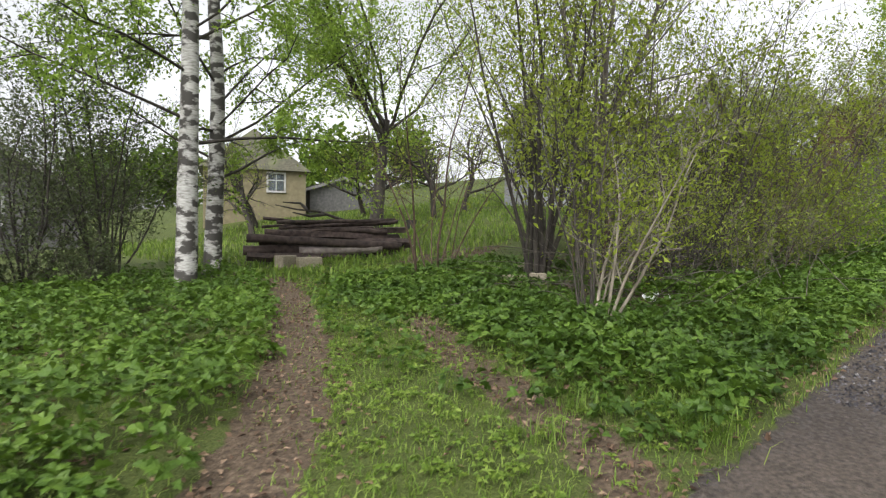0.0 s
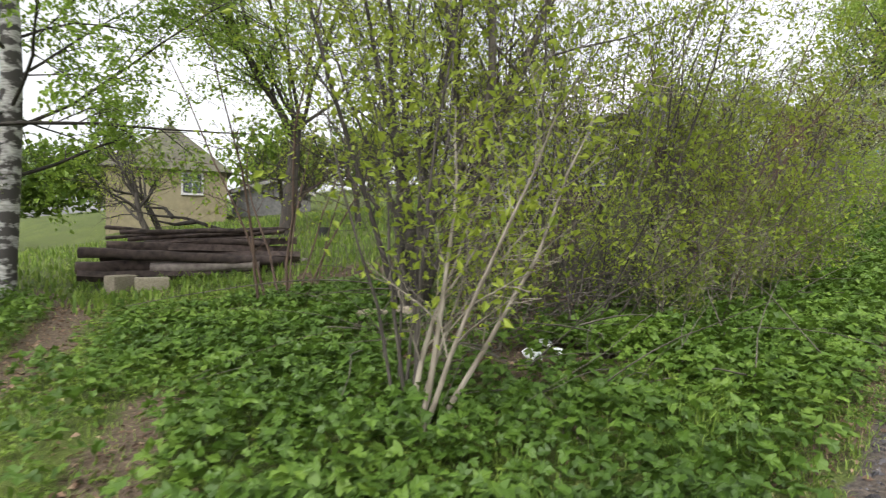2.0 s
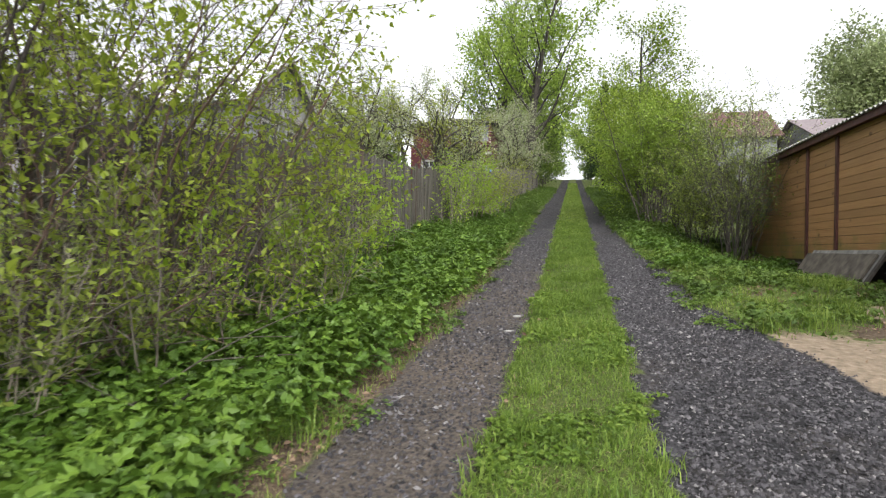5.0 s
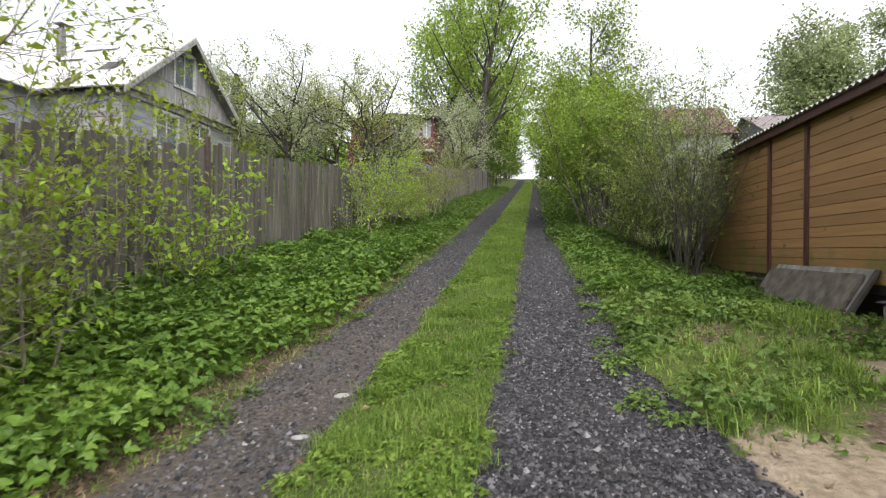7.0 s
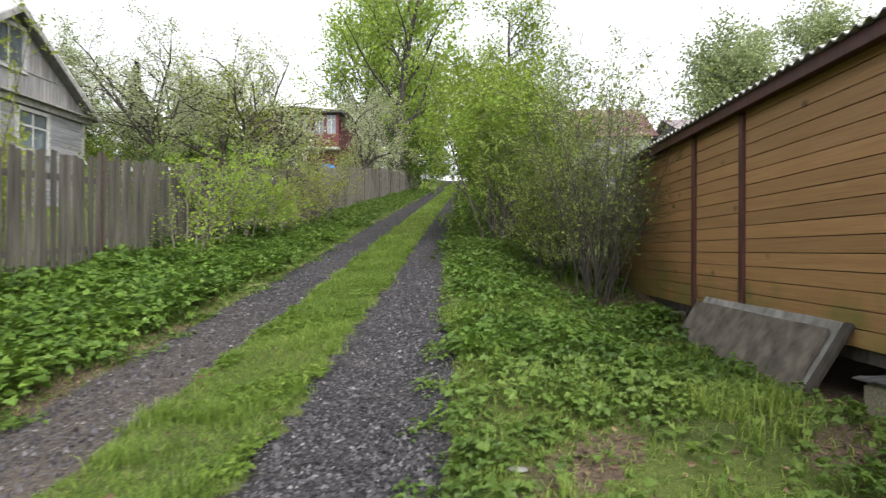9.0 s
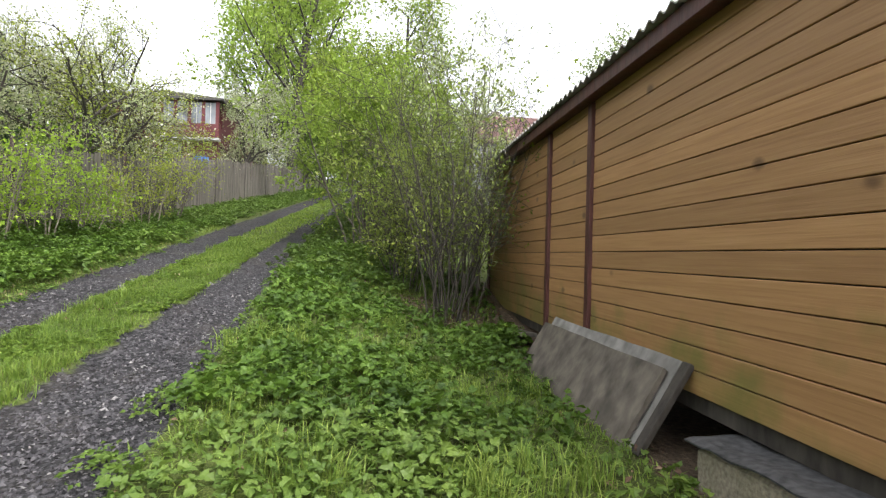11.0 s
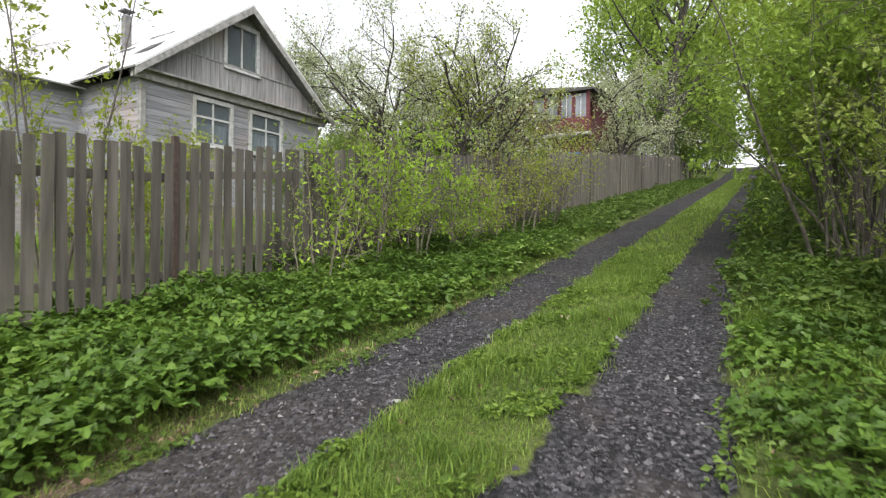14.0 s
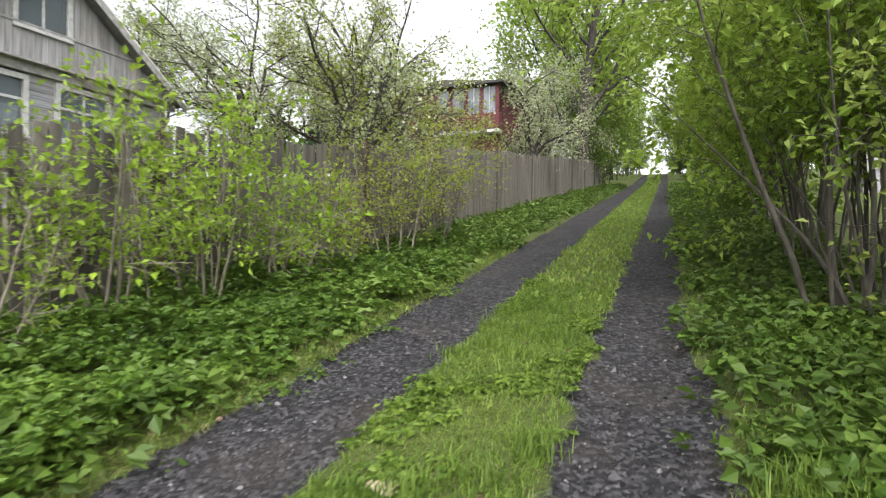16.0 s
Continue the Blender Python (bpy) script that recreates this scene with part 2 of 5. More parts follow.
YELLOW = surface("ochre_plaster", (0.17, 0.145, 0.085), (0.25, 0.215, 0.13), 4, stain=(0.21, 0.185, 0.11))
ROOF_BROWN = surface("mossy_brown_roof", (0.04, 0.04, 0.026), (0.095, 0.088, 0.058), 6, stain=(0.1, 0.11, 0.05))
ROOF_RED = surface("red_roof_tiles", (0.06, 0.026, 0.024), (0.115, 0.055, 0.05), 6)
ROOF_MAUVE = surface("mauve_roof_sheet", (0.12, 0.098, 0.105), (0.2, 0.168, 0.175), 5)
RED_WALL = surface("dark_red_boards", (0.065, 0.011, 0.015), (0.115, 0.021, 0.025), 6, (1, 1, 4), 0.7)
HOUSE_DIM = surface("dark_grey_boards", (0.08, 0.08, 0.08), (0.16, 0.155, 0.15), 6)
BARK = surface("grey_brown_bark", (0.045, 0.038, 0.03), (0.13, 0.115, 0.095), 14, (1, 1, 0.25), 0.9, 0.6)
BARK_LIGHT = surface("pale_twig_bark", (0.1, 0.085, 0.06), (0.24, 0.215, 0.17), 14, (1, 1, 0.3), 0.85, 0.4, vary=0.4)
BARK_DARK = surface("dark_wet_bark", (0.022, 0.018, 0.015), (0.07, 0.06, 0.05), 12, (1, 1, 0.3), 0.9, 0.5)
BARK_RED = surface("red_brown_twig_bark", (0.05, 0.03, 0.022), (0.14, 0.09, 0.065), 14, (1, 1, 0.3), 0.85, 0.4, vary=0.4)
LOG = surface("rotting_log_wood", (0.018, 0.012, 0.011), (0.085, 0.06, 0.053), 7, (1, 1, 1), 0.9, 0.5, vary=0.6, source="Object")
LOG_GREY = surface("silvered_log_wood", (0.13, 0.105, 0.095), (0.3, 0.26, 0.24), 7, (1, 1, 1), 0.9, 0.4, vary=0.3, source="Object")
STONES = island_tones("crushed_stone", [(0.0, (0.01, 0.0095, 0.011)), (0.4, (0.034, 0.031, 0.036)), (0.75, (0.075, 0.07, 0.077)), (0.95, (0.125, 0.118, 0.125)), (1.0, (0.24, 0.23, 0.225))])
DEAD = island_tones("dead_leaves", [(0.0, (0.06, 0.035, 0.022)), (0.5, (0.15, 0.09, 0.055)), (1.0, (0.3, 0.21, 0.14))])
STRAW = island_tones("straw", [(0.0, (0.16, 0.12, 0.06)), (1.0, (0.36, 0.29, 0.17))])
PLASTIC = surface("dirty_white_plastic", (0.5, 0.52, 0.55), (0.75, 0.76, 0.78), 12, rough=0.4)
BLUE = surface("blue_plastic", (0.02, 0.13, 0.42), (0.03, 0.2, 0.55), 6, rough=0.4)
BLACK = surface("black_plastic", (0.015, 0.015, 0.016), (0.035, 0.035, 0.036), 6, rough=0.5)
GRASS = leafy("grass", (0.05, 0.098, 0.014), (0.132, 0.215, 0.031), (0.25, 0.32, 0.07))
WEED = leafy("ground_elder_leaves", (0.017, 0.039, 0.006), (0.06, 0.117, 0.014), (0.135, 0.215, 0.03), 0.5, 0.24, 0.32)
WEED_FRESH = leafy("fresh_verge_leaves", (0.024, 0.05, 0.009), (0.075, 0.13, 0.02), (0.15, 0.22, 0.042), 0.5, 0.24, 0.32)
WEED_LIGHT = leafy("young_weed_leaves", (0.05, 0.095, 0.013), (0.12, 0.195, 0.026), (0.22, 0.3, 0.055))
LEAF_BIRCH = leafy("birch_leaves", (0.09, 0.15, 0.018), (0.18, 0.28, 0.034), (0.31, 0.44, 0.075), 0.5, 0.5)
LEAF_MAPLE = leafy("maple_leaves", (0.1, 0.16, 0.02), (0.2, 0.3, 0.04), (0.33, 0.44, 0.08), 0.5, 0.45)
LEAF_WILLOW = leafy("willow_leaves", (0.11, 0.14, 0.018), (0.21, 0.26, 0.032), (0.34, 0.4, 0.065), 0.5, 0.5)
LEAF_THICKET = leafy("thicket_leaves", (0.095, 0.14, 0.015), (0.205, 0.275, 0.03), (0.36, 0.43, 0.06), 0.5, 0.55)
LEAF_OLIVE = leafy("olive_shrub_leaves", (0.075, 0.105, 0.02), (0.15, 0.2, 0.036), (0.28, 0.34, 0.07), 0.5, 0.42)
WEED_MID = leafy("verge_weed_leaves", (0.019, 0.042, 0.007), (0.066, 0.127, 0.015), (0.142, 0.228, 0.031), 0.5, 0.25, 0.32)
LEAF_LIME = leafy("lime_green_leaves", (0.12, 0.2, 0.015), (0.22, 0.34, 0.03), (0.36, 0.5, 0.06), 0.5, 0.45)
LEAF_DARK = leafy("dull_lilac_leaves", (0.04, 0.055, 0.026), (0.085, 0.11, 0.045), (0.16, 0.19, 0.085), 0.5, 0.3)
LEAF_DEEP = leafy("hedge_leaves", (0.035, 0.07, 0.01), (0.085, 0.145, 0.018), (0.18, 0.26, 0.036), 0.5, 0.4)
LEAF_HEDGE = leafy("fresh_hedge_leaves", (0.075, 0.125, 0.013), (0.16, 0.235, 0.026), (0.29, 0.38, 0.05), 0.5, 0.45)
LEAF_PALE = leafy("silvery_spring_leaves", (0.13, 0.17, 0.06), (0.25, 0.31, 0.13), (0.42, 0.46, 0.27), 0.6, 0.4)
BLOSSOM = leafy("blossom_and_buds", (0.18, 0.21, 0.085), (0.32, 0.34, 0.19), (0.55, 0.55, 0.43), 0.7, 0.4)
NEEDLES = leafy("spruce_needles", (0.012, 0.03, 0.012), (0.025, 0.05, 0.018), (0.05, 0.08, 0.03), 0.6, 0.1)
# ---- building helpers ----
rng = np.random.default_rng(7)


def np_mesh(name, verts, faces, material=None, smooth=False):
    """A mesh from arrays; all faces have the same number of corners."""
    verts, faces = np.asarray(verts, np.float32).reshape(-1, 3), np.asarray(faces, np.int32)
    me = bpy.data.meshes.new(name)
    nf, k = faces.shape
    me.vertices.add(len(verts))
    me.vertices.foreach_set("co", verts.ravel())
    me.loops.add(nf * k)
    me.loops.foreach_set("vertex_index", faces.ravel())
    me.polygons.add(nf)
    me.polygons.foreach_set("loop_start", np.arange(0, nf * k, k, dtype=np.int32))
    me.polygons.foreach_set("use_smooth", np.full(nf, smooth))
    me.update(calc_edges=True)
    if material:
        me.materials.append(material)
    return me


def thing(name, label, category, m=None, group="", kind=""):
    ob = new(name)
    ob.empty_display_size = 0.2
    if m is not None:
        ob.matrix_world = m
    return tagged(ob, label, category, group, kind)


def part(name, shape, material, parent=None, label="", m=None):
    """One mesh object, from a bmesh or a mesh, under a thing or a part."""
    if isinstance(shape, bmesh.types.BMesh):
        me = bpy.data.meshes.new(name)
        shape.to_mesh(me)
        shape.free()
    else:
        me = shape
    if material and not me.materials:
        me.materials.append(material)
    ob = new(name, me)
    if parent:
        ob.parent = parent
    if m is not None:
        ob.matrix_local = m
    return tagged(ob, label)


def box(x0, x1, y0, y1, z0, z1, bev=0.0, bm=None):
    own = bm or bmesh.new()
    r = bmesh.ops.create_cube(own, size=1, matrix=Matrix.Translation(((x0 + x1) / 2, (y0 + y1) / 2, (z0 + z1) / 2)) @ Matrix.Diagonal((abs(x1 - x0), abs(y1 - y0), abs(z1 - z0), 1)))
    if bev:
        es = list({e for v in r["verts"] for e in v.link_edges})
        bmesh.ops.bevel(own, geom=es, offset=bev, segments=1, affect="EDGES")
    return own


def prism(outline, y0, y1):
    """A shape drawn in x and z, given depth along y."""
    bm = bmesh.new()
    a = [bm.verts.new((x, y0, z)) for x, z in outline]
    b = [bm.verts.new((x, y1, z)) for x, z in outline]
    bm.faces.new(a)
    bm.faces.new(b[::-1])
    for i in range(len(a)):
        j = (i + 1) % len(a)
        bm.faces.new((a[i], b[i], b[j], a[j]))
    bmesh.ops.recalc_face_normals(bm, faces=bm.faces)
    return bm


def pierced(xs, zs, holes, y0, y1):
    """One upright slab with rectangular openings through it."""
    xs = sorted({*xs, *[q for h in holes for q in h[:2]]})
    zs = sorted({*zs, *[q for h in holes for q in h[2:]]})
    bm = bmesh.new()
    grid = {(i, j): bm.verts.new((x, y0, z)) for i, x in enumerate(xs) for j, z in enumerate(zs)}
    for i in range(len(xs) - 1):
        for j in range(len(zs) - 1):
            if not any(h[0] <= xs[i] and xs[i + 1] <= h[1] and h[2] <= zs[j] and zs[j + 1] <= h[3] for h in holes):
                bm.faces.new((grid[i, j], grid[i + 1, j], grid[i + 1, j + 1], grid[i, j + 1]))
    r = bmesh.ops.extrude_face_region(bm, geom=bm.faces[:])
    bmesh.ops.translate(bm, verts=[v for v in r["geom"] if isinstance(v, bmesh.types.BMVert)], vec=(0, y1 - y0, 0))
    bmesh.ops.delete(bm, geom=[v for v in bm.verts if not v.link_faces], context="VERTS")
    bmesh.ops.recalc_face_normals(bm, faces=bm.faces)
    return bm


def tubes(lines, sides):
    """Tapered tubes along polylines of (points, radii), as vertex and quad arrays."""
    vs, fs, base = [], [], 0
    ang = np.linspace(0, 2 * np.pi, sides, endpoint=False)
    ca, sa = np.cos(ang)[None, :, None], np.sin(ang)[None, :, None]
    for pts, rad in lines:
        p, r = np.asarray(pts, float), np.asarray(rad, float)[:, None, None]
        d = np.gradient(p, axis=0)
        d /= np.linalg.norm(d, axis=1, keepdims=True) + 1e-9
        ref = np.array([1.0, 0, 0]) if abs(d[0, 0]) < 0.8 else np.array([0, 1.0, 0])
        u = np.cross(d, ref)
        u /= np.linalg.norm(u, axis=1, keepdims=True) + 1e-9
        w = np.cross(d, u)
        ring = p[:, None, :] + r * (ca * u[:, None, :] + sa * w[:, None, :])
        n = len(p)
        i = np.arange(n - 1)[:, None] * sides + np.arange(sides)[None, :]
        j = np.arange(n - 1)[:, None] * sides + (np.arange(sides)[None, :] + 1) % sides
        fs.append((np.stack([i, j, j + sides, i + sides], -1) + base).reshape(-1, 4))
        vs.append(ring.reshape(-1, 3))
        base += n * sides
    return np.concatenate(vs), np.concatenate(fs)


def unit(v):
    return v / (np.linalg.norm(v, axis=-1, keepdims=True) + 1e-9)


def leaf_blades(at, along, size, ratio=0.55, fold=0.2, gen=None, full=False):
    """Folded leaf blades at points, pointing along directions; full ones have six corners, the others four."""
    n = len(at)
    gen = gen or rng
    along = unit(along)
    side = unit(np.cross(along, gen.normal(size=(n, 3)) * 0.6 + np.array([0, 0, 1.0])))
    up = np.cross(side, along)
    s = np.asarray(size).reshape(-1, 1) * np.ones((n, 1))
    w = s * ratio * 0.5
    if not full:
        v = np.stack([at, at + along * s * 0.45 + side * w + up * s * fold, at + along * s - up * s * 0.08, at + along * s * 0.45 - side * w + up * s * fold], 1)
        f = np.array([[0, 1, 2], [0, 2, 3]])
        k = 4
    else:
        v = np.stack([at, at + along * s * 0.25 + side * w * 0.85 + up * s * fold * 0.6, at + along * s * 0.6 + side * w * 0.75 + up * s * fold, at + along * s - up * s * 0.12,
                      at + along * s * 0.6 - side * w * 0.75 + up * s * fold, at + along * s * 0.25 - side * w * 0.85 + up * s * fold * 0.6], 1)
        f = np.array([[0, 1, 2], [0, 2, 3], [0, 3, 4], [0, 4, 5]])
        k = 6
    faces = (f[None] + (np.arange(n) * k)[:, None, None]).reshape(-1, 3)
    return v.reshape(-1, 3), faces


LOBES = [(0.07, 0.26), (0.22, 0.5), (0.4, 0.25), (0.6, 0.33), (0.78, 0.14)]


def lobed_blades(at, along, size, gen):
    """Toothed, lobed weed leaves with a sunken midrib and drooping tip."""
    n = len(at)
    along = unit(along)
    side = unit(np.cross(along, gen.normal(size=(n, 3)) * 0.45 + np.array([0, 0, 1.0])))
    up = np.cross(side, along)
    s = np.asarray(size).reshape(-1, 1) * np.ones((n, 1))
    rim = [(0.0, 0.0)] + LOBES + [(1.0, 0.0)] + [(u, -v) for u, v in LOBES[::-1]]
    verts = [at + along * s * 0.34]
    for u, v in rim:
        jag = 1 + 0.16 * gen.normal(size=(n, 1))
        lift = 0.22 * abs(v) + 0.05 * gen.normal(size=(n, 1)) - 0.18 * u * u
        verts.append(at + along * s * u * (0.94 + 0.06 * jag) + side * s * v * jag + up * s * lift)
    k = len(rim)
    f = np.array([(0, 1 + i, 1 + (i + 1) % k) for i in range(k)])
    faces = (f[None] + (np.arange(n) * (k + 1))[:, None, None]).reshape(-1, 3)
    return np.stack(verts, 1).reshape(-1, 3), faces


def wave(x, y, s=1.0, ph=0.0):
    """A cheap smooth unevenness between about -1 and 1."""
    return (np.sin(x * 1.7 * s + 1.3 * np.sin(y * 1.1 * s + ph) + ph) + np.sin(y * 2.3 * s + 1.7 * np.sin(x * 0.9 * s - ph)) + np.sin((x + y) * 3.1 * s + 2 * ph)) / 3


def step(a, b, v):
    k = np.clip((np.asarray(v, float) - a) / (b - a), 0, 1)
    return k * k * (3 - 2 * k)


RISE_X = (-400, -40, -10, 0, 5, 10, 15.5, 20.5, 23.7, 30, 45, 62, 93, 110, 420)
RISE_Z = (-6, -1.6, -0.35, 0.1, 0.48, 0.92, 1.48, 2.12, 2.58, 3.5, 5.6, 8.0, 12.9, 14.0, 12.0)


def gravel_mask(x, y):
    e = 0.035 * wave(x, y, 2.3, 1.0) + 0.045 * wave(x, y, 6.1, 2.0)
    right = np.interp(x, (-40, 4, 9, 13.5, 15, 18, 21, 26, 60), (-3.2, -3.2, -2.9, -2.3, -2.0, -1.95, -1.75, -1.5, -1.5))
    left = step(1.1, 0.95, y + e) * step(0.08, 0.2, y + e)
    rt = step(-0.78, -0.9, y + e) * step(right - 0.08, right + 0.08, y + e)
    start = step(5.5, 3.0, x) * step(1.15, 1.0, y + e) * step(-3.3, -3.0, y) * 0.75
    return np.maximum(np.maximum(left, rt), start)


TRAIL = np.array([(-1.8, -0.2), (-0.2, 1.55), (1.05, 2.85), (1.7, 3.75), (2.55, 5.1), (3.5, 7.0), (4.25, 8.6), (4.9, 10.3), (5.25, 11.7), (5.0, 15.0)])
LITTER = np.array([(2.1, 0.9), (2.75, 1.8), (3.0, 2.6), (3.5, 3.8), (4.4, 5.4)])


def near_line(x, y, line):
    best = np.full(np.shape(x), 1e9)
    for a, b in zip(line[:-1], line[1:]):
        d = b - a
        k = np.clip(((x - a[0]) * d[0] + (y - a[1]) * d[1]) / (d @ d), 0, 1)
        best = np.minimum(best, np.hypot(x - a[0] - k * d[0], y - a[1] - k * d[1]))
    return best


def earth_mask(x, y):
    x, y = np.asarray(x, float), np.asarray(y, float)
    t = step(0.42, 0.22, near_line(x, y, TRAIL) + 0.08 * wave(x, y, 3, 2))
    t = np.maximum(t, 0.75 * step(0.4, 0.1, near_line(x, y, LITTER) + 0.1 * wave(x, y, 3, 5)))
    under = step(0.0, 0.5, 1 - np.hypot((x - 8.7) / 3.7, (y - 4.1) / 2.2)) * 0.8
    bush = step(1.5, 0.6, np.hypot(x - 22.3, y + 4.3)) * 0.8
    shade = step(-4.7, -5.1, y) * step(10, 11, x) * step(25.5, 24.5, x) * step(-10, -9.6, y)
    rim = step(0.3, 0.05, np.abs(y - 1.15 + 0.08 * wave(x, y, 2, 3))) * 0.85 * step(24, 16, x) * step(4.5, 8, x)
    worn = 0.8 * step(0.42, 0.62, wave(x, y, 1.5, 11)) * step(-1.9, -2.3, y) * step(18.5, 16.5, x) * step(12, 13, x)
    heap = step(1.0, 0.5, np.hypot((x - 9.8) / 2.2, (y - 10.4) / 1.3)) * 0.8
    return np.clip(np.maximum.reduce([t, under, bush, shade, rim, heap, worn]), 0, 1)


def sand_mask(x, y):
    x, y = np.asarray(x, float), np.asarray(y, float)
    w = 0.25 * wave(x, y, 1.6, 4)
    a = step(14.4, 13.0, x + w) * step(-2.1, -2.5, y + w * 0.6) * step(-8, -6, y)
    b = step(0.75, 0.4, np.hypot((x - 15.0) / 1.1, (y + 4.1) / 0.6) + w) * 0.9
    return np.clip(np.maximum(a, b), 0, 1)


def dusty_mask(x, y):
    return step(-0.2, 0.2, y) * step(1.3, 0.9, y) * (0.85 + 0.3 * wave(x, y, 1.2, 9)) * step(22, 15, x)


def ground_z(x, y):
    x, y = np.asarray(x, float), np.asarray(y, float)
    z = np.interp(x, RISE_X, RISE_Z)
    z = z + (0.03 + 0.05 * step(8, 16, x)) * np.clip(y - 1.2, 0, 2.8) + (0.01 + 0.02 * step(9, 14, x)) * np.clip(y - 4, 0, 60)
    z = z - step(-2.2, -4.4, y) * 0.45 * step(16, 20, x) * (1 - step(25, 30, x))
    z = z + 0.02 * wave(x, y, 1.3) + 0.06 * wave(x, y, 0.35, 2) * step(1.6, 4, np.abs(y))
    z = z - 0.035 * gravel_mask(x, y) - 0.03 * earth_mask(x, y)
    return z


def gz(x, y):
    return float(ground_z(x, y))


def build_ground():
    def axis(a, b, fine, far):
        inner = np.arange(a, b + fine / 2, fine)
        grow = np.cumsum(fine * 1.22 ** np.arange(1, 60))
        grow = grow[grow < far]
        return np.concatenate([(a - grow)[::-1], inner, b + grow])

    xs, ys = axis(-3, 30, 0.15, 380), axis(-6.4, 13, 0.15, 380)
    X, Y = np.meshgrid(xs, ys, indexing="ij")
    Z = ground_z(X, Y)
    nx, ny = X.shape
    idx = np.arange(nx * ny).reshape(nx, ny)
    f = np.stack([idx[:-1, :-1], idx[1:, :-1], idx[1:, 1:], idx[:-1, 1:]], -1).reshape(-1, 4)
    me = np_mesh("ground", np.stack([X, Y, Z], -1), f, GROUND, True)
    for name, fn in (("gravel", gravel_mask), ("earth", earth_mask), ("sand", sand_mask), ("dusty", dusty_mask)):
        me.attributes.new(name, "FLOAT", "POINT").data.foreach_set("value", fn(X, Y).astype(np.float32).ravel())
    ob = new("ground", me)
    return tagged(ob, "rising lane ground with two gravel ruts, grass strip and bare earth", "ground", kind="structure")


build_ground()


# ---- the plank shed beside the lane ----
def build_shed():
    shed = thing("shed", "long brown-stained plank shed raised on blocks, dark red trim", "shed", pose(17.5, -5.25, 0))
    x0, x1, z0, z1, depth = -6.8, 6.95, 1.981, 4.36, 4.2
    part("wall_frame", box(x0, x1, -depth, -0.06, z0 + 0.02, z1), HOUSE_DIM, shed)
    pitch = 0.153
    meshes = {}
    for a, b in ((x0, 1.75), (1.75, 3.12), (3.12, x1)):
        for i in range(16):
            za = z0 + i * pitch
            zb = min(za + pitch - 0.007, z1)
            out = 0.007 * ((i * 7 + int(a * 3)) % 3) / 3
            w = b - a - 0.09
            key = (round(w, 2), round(zb - za, 3))
            if key not in meshes:
                h = key[1]
                bm = prism([(-w / 2, 0), (w / 2, 0), (w / 2, h), (-w / 2, h)], 0, -0.05)
                lower = [e for e in bm.edges if all(abs(v.co.y) < 1e-5 for v in e.verts) and abs(e.verts[0].co.z - e.verts[1].co.z) < 1e-5]
                bmesh.ops.bevel(bm, geom=lower, offset=0.004, segments=1, affect="EDGES")
                me = bpy.data.meshes.new("board")
                bm.to_mesh(me)
                bm.free()
                meshes[key] = me
            part("board", meshes[key], SHED_WOOD, shed, m=pose((a + b) / 2, out * 0.5 - 0.004, za))
    for x in (1.75, 3.12, x1 - 0.04, x0 + 0.04):
        part("batten", box(x - 0.05, x + 0.05, -0.02, 0.035, z0 - 0.02, z1 - 0.02, 0.006), SHED_TRIM, shed, "dark red-brown batten")
    part("fascia", box(x0 - 0.3, x1 + 0.12, 0.12, 0.15, z1 - 0.03, z1 + 0.1, 0.005), SHED_TRIM, shed, "dark red-brown fascia board")
    part("soffit", box(x0 - 0.3, x1 + 0.1, -0.02, 0.118, z1 - 0.0, z1 + 0.03), SHED_TRIM, shed)
    # corrugated sheets, two slopes
    for s, name in ((1, "roof"), (-1, "roof")):
        n = int((x1 - x0 + 0.6) / 0.03)
        u = np.linspace(x0 - 0.35, x1 + 0.2, n)
        wv = 0.022 * np.sin(u * 2 * np.pi / 0.15)
        ya, yb, za, zb = (0.21, -depth / 2, z1 + 0.115, z1 + 0.62) if s == 1 else (-depth - 0.25, -depth / 2, z1 + 0.09, z1 + 0.62)
        rows = [np.stack([u, np.full(n, ya), za + wv], 1), np.stack([u, np.full(n, yb), zb + wv], 1), np.stack([u, np.full(n, yb), zb + wv - 0.012], 1), np.stack([u, np.full(n, ya), za + wv - 0.012], 1)]
        v = np.concatenate(rows)
        i = np.arange(n - 1)
        f = np.concatenate([np.stack([i + k * n, i + 1 + k * n, i + 1 + (k + 1) % 4 * n, i + (k + 1) % 4 * n], 1) for k in range(4)])
        part(name, np_mesh("roof", v, f, SLATE, False), SLATE, shed, "grey corrugated cement roof")
    for e in (x0 + 0.02, x1 - 0.06):
        part("gable", bm_gable(e, depth, z1), SHED_WOOD, shed)
    part("sill_beam", box(x0, x1, -0.2, -0.05, z0 - 0.12, z0 + 0.015), BARK_DARK, shed)
    for x in (-5.5, -1.15, 2.4, 6.2):
        g = gz(17.5 + x, -5.6)
        part("pier", box(x - 0.2, x + 0.2, -0.75, -0.3, g - 0.2, z0 - 0.121, 0.02), CONCRETE, shed, "rough concrete pier")


def bm_gable(x, depth, z):
    bm = bmesh.new()
    vs = [bm.verts.new((xx, yy, zz)) for xx in (x, x + 0.04) for yy, zz in ((-0.06, z), (-depth, z), (-depth / 2, z + 0.55))]
    for f in ((0, 1, 2), (5, 4, 3), (0, 3, 4, 1), (1, 4, 5, 2), (2, 5, 3, 0)):
        bm.faces.new([vs[i] for i in f])
    return bm


build_shed()


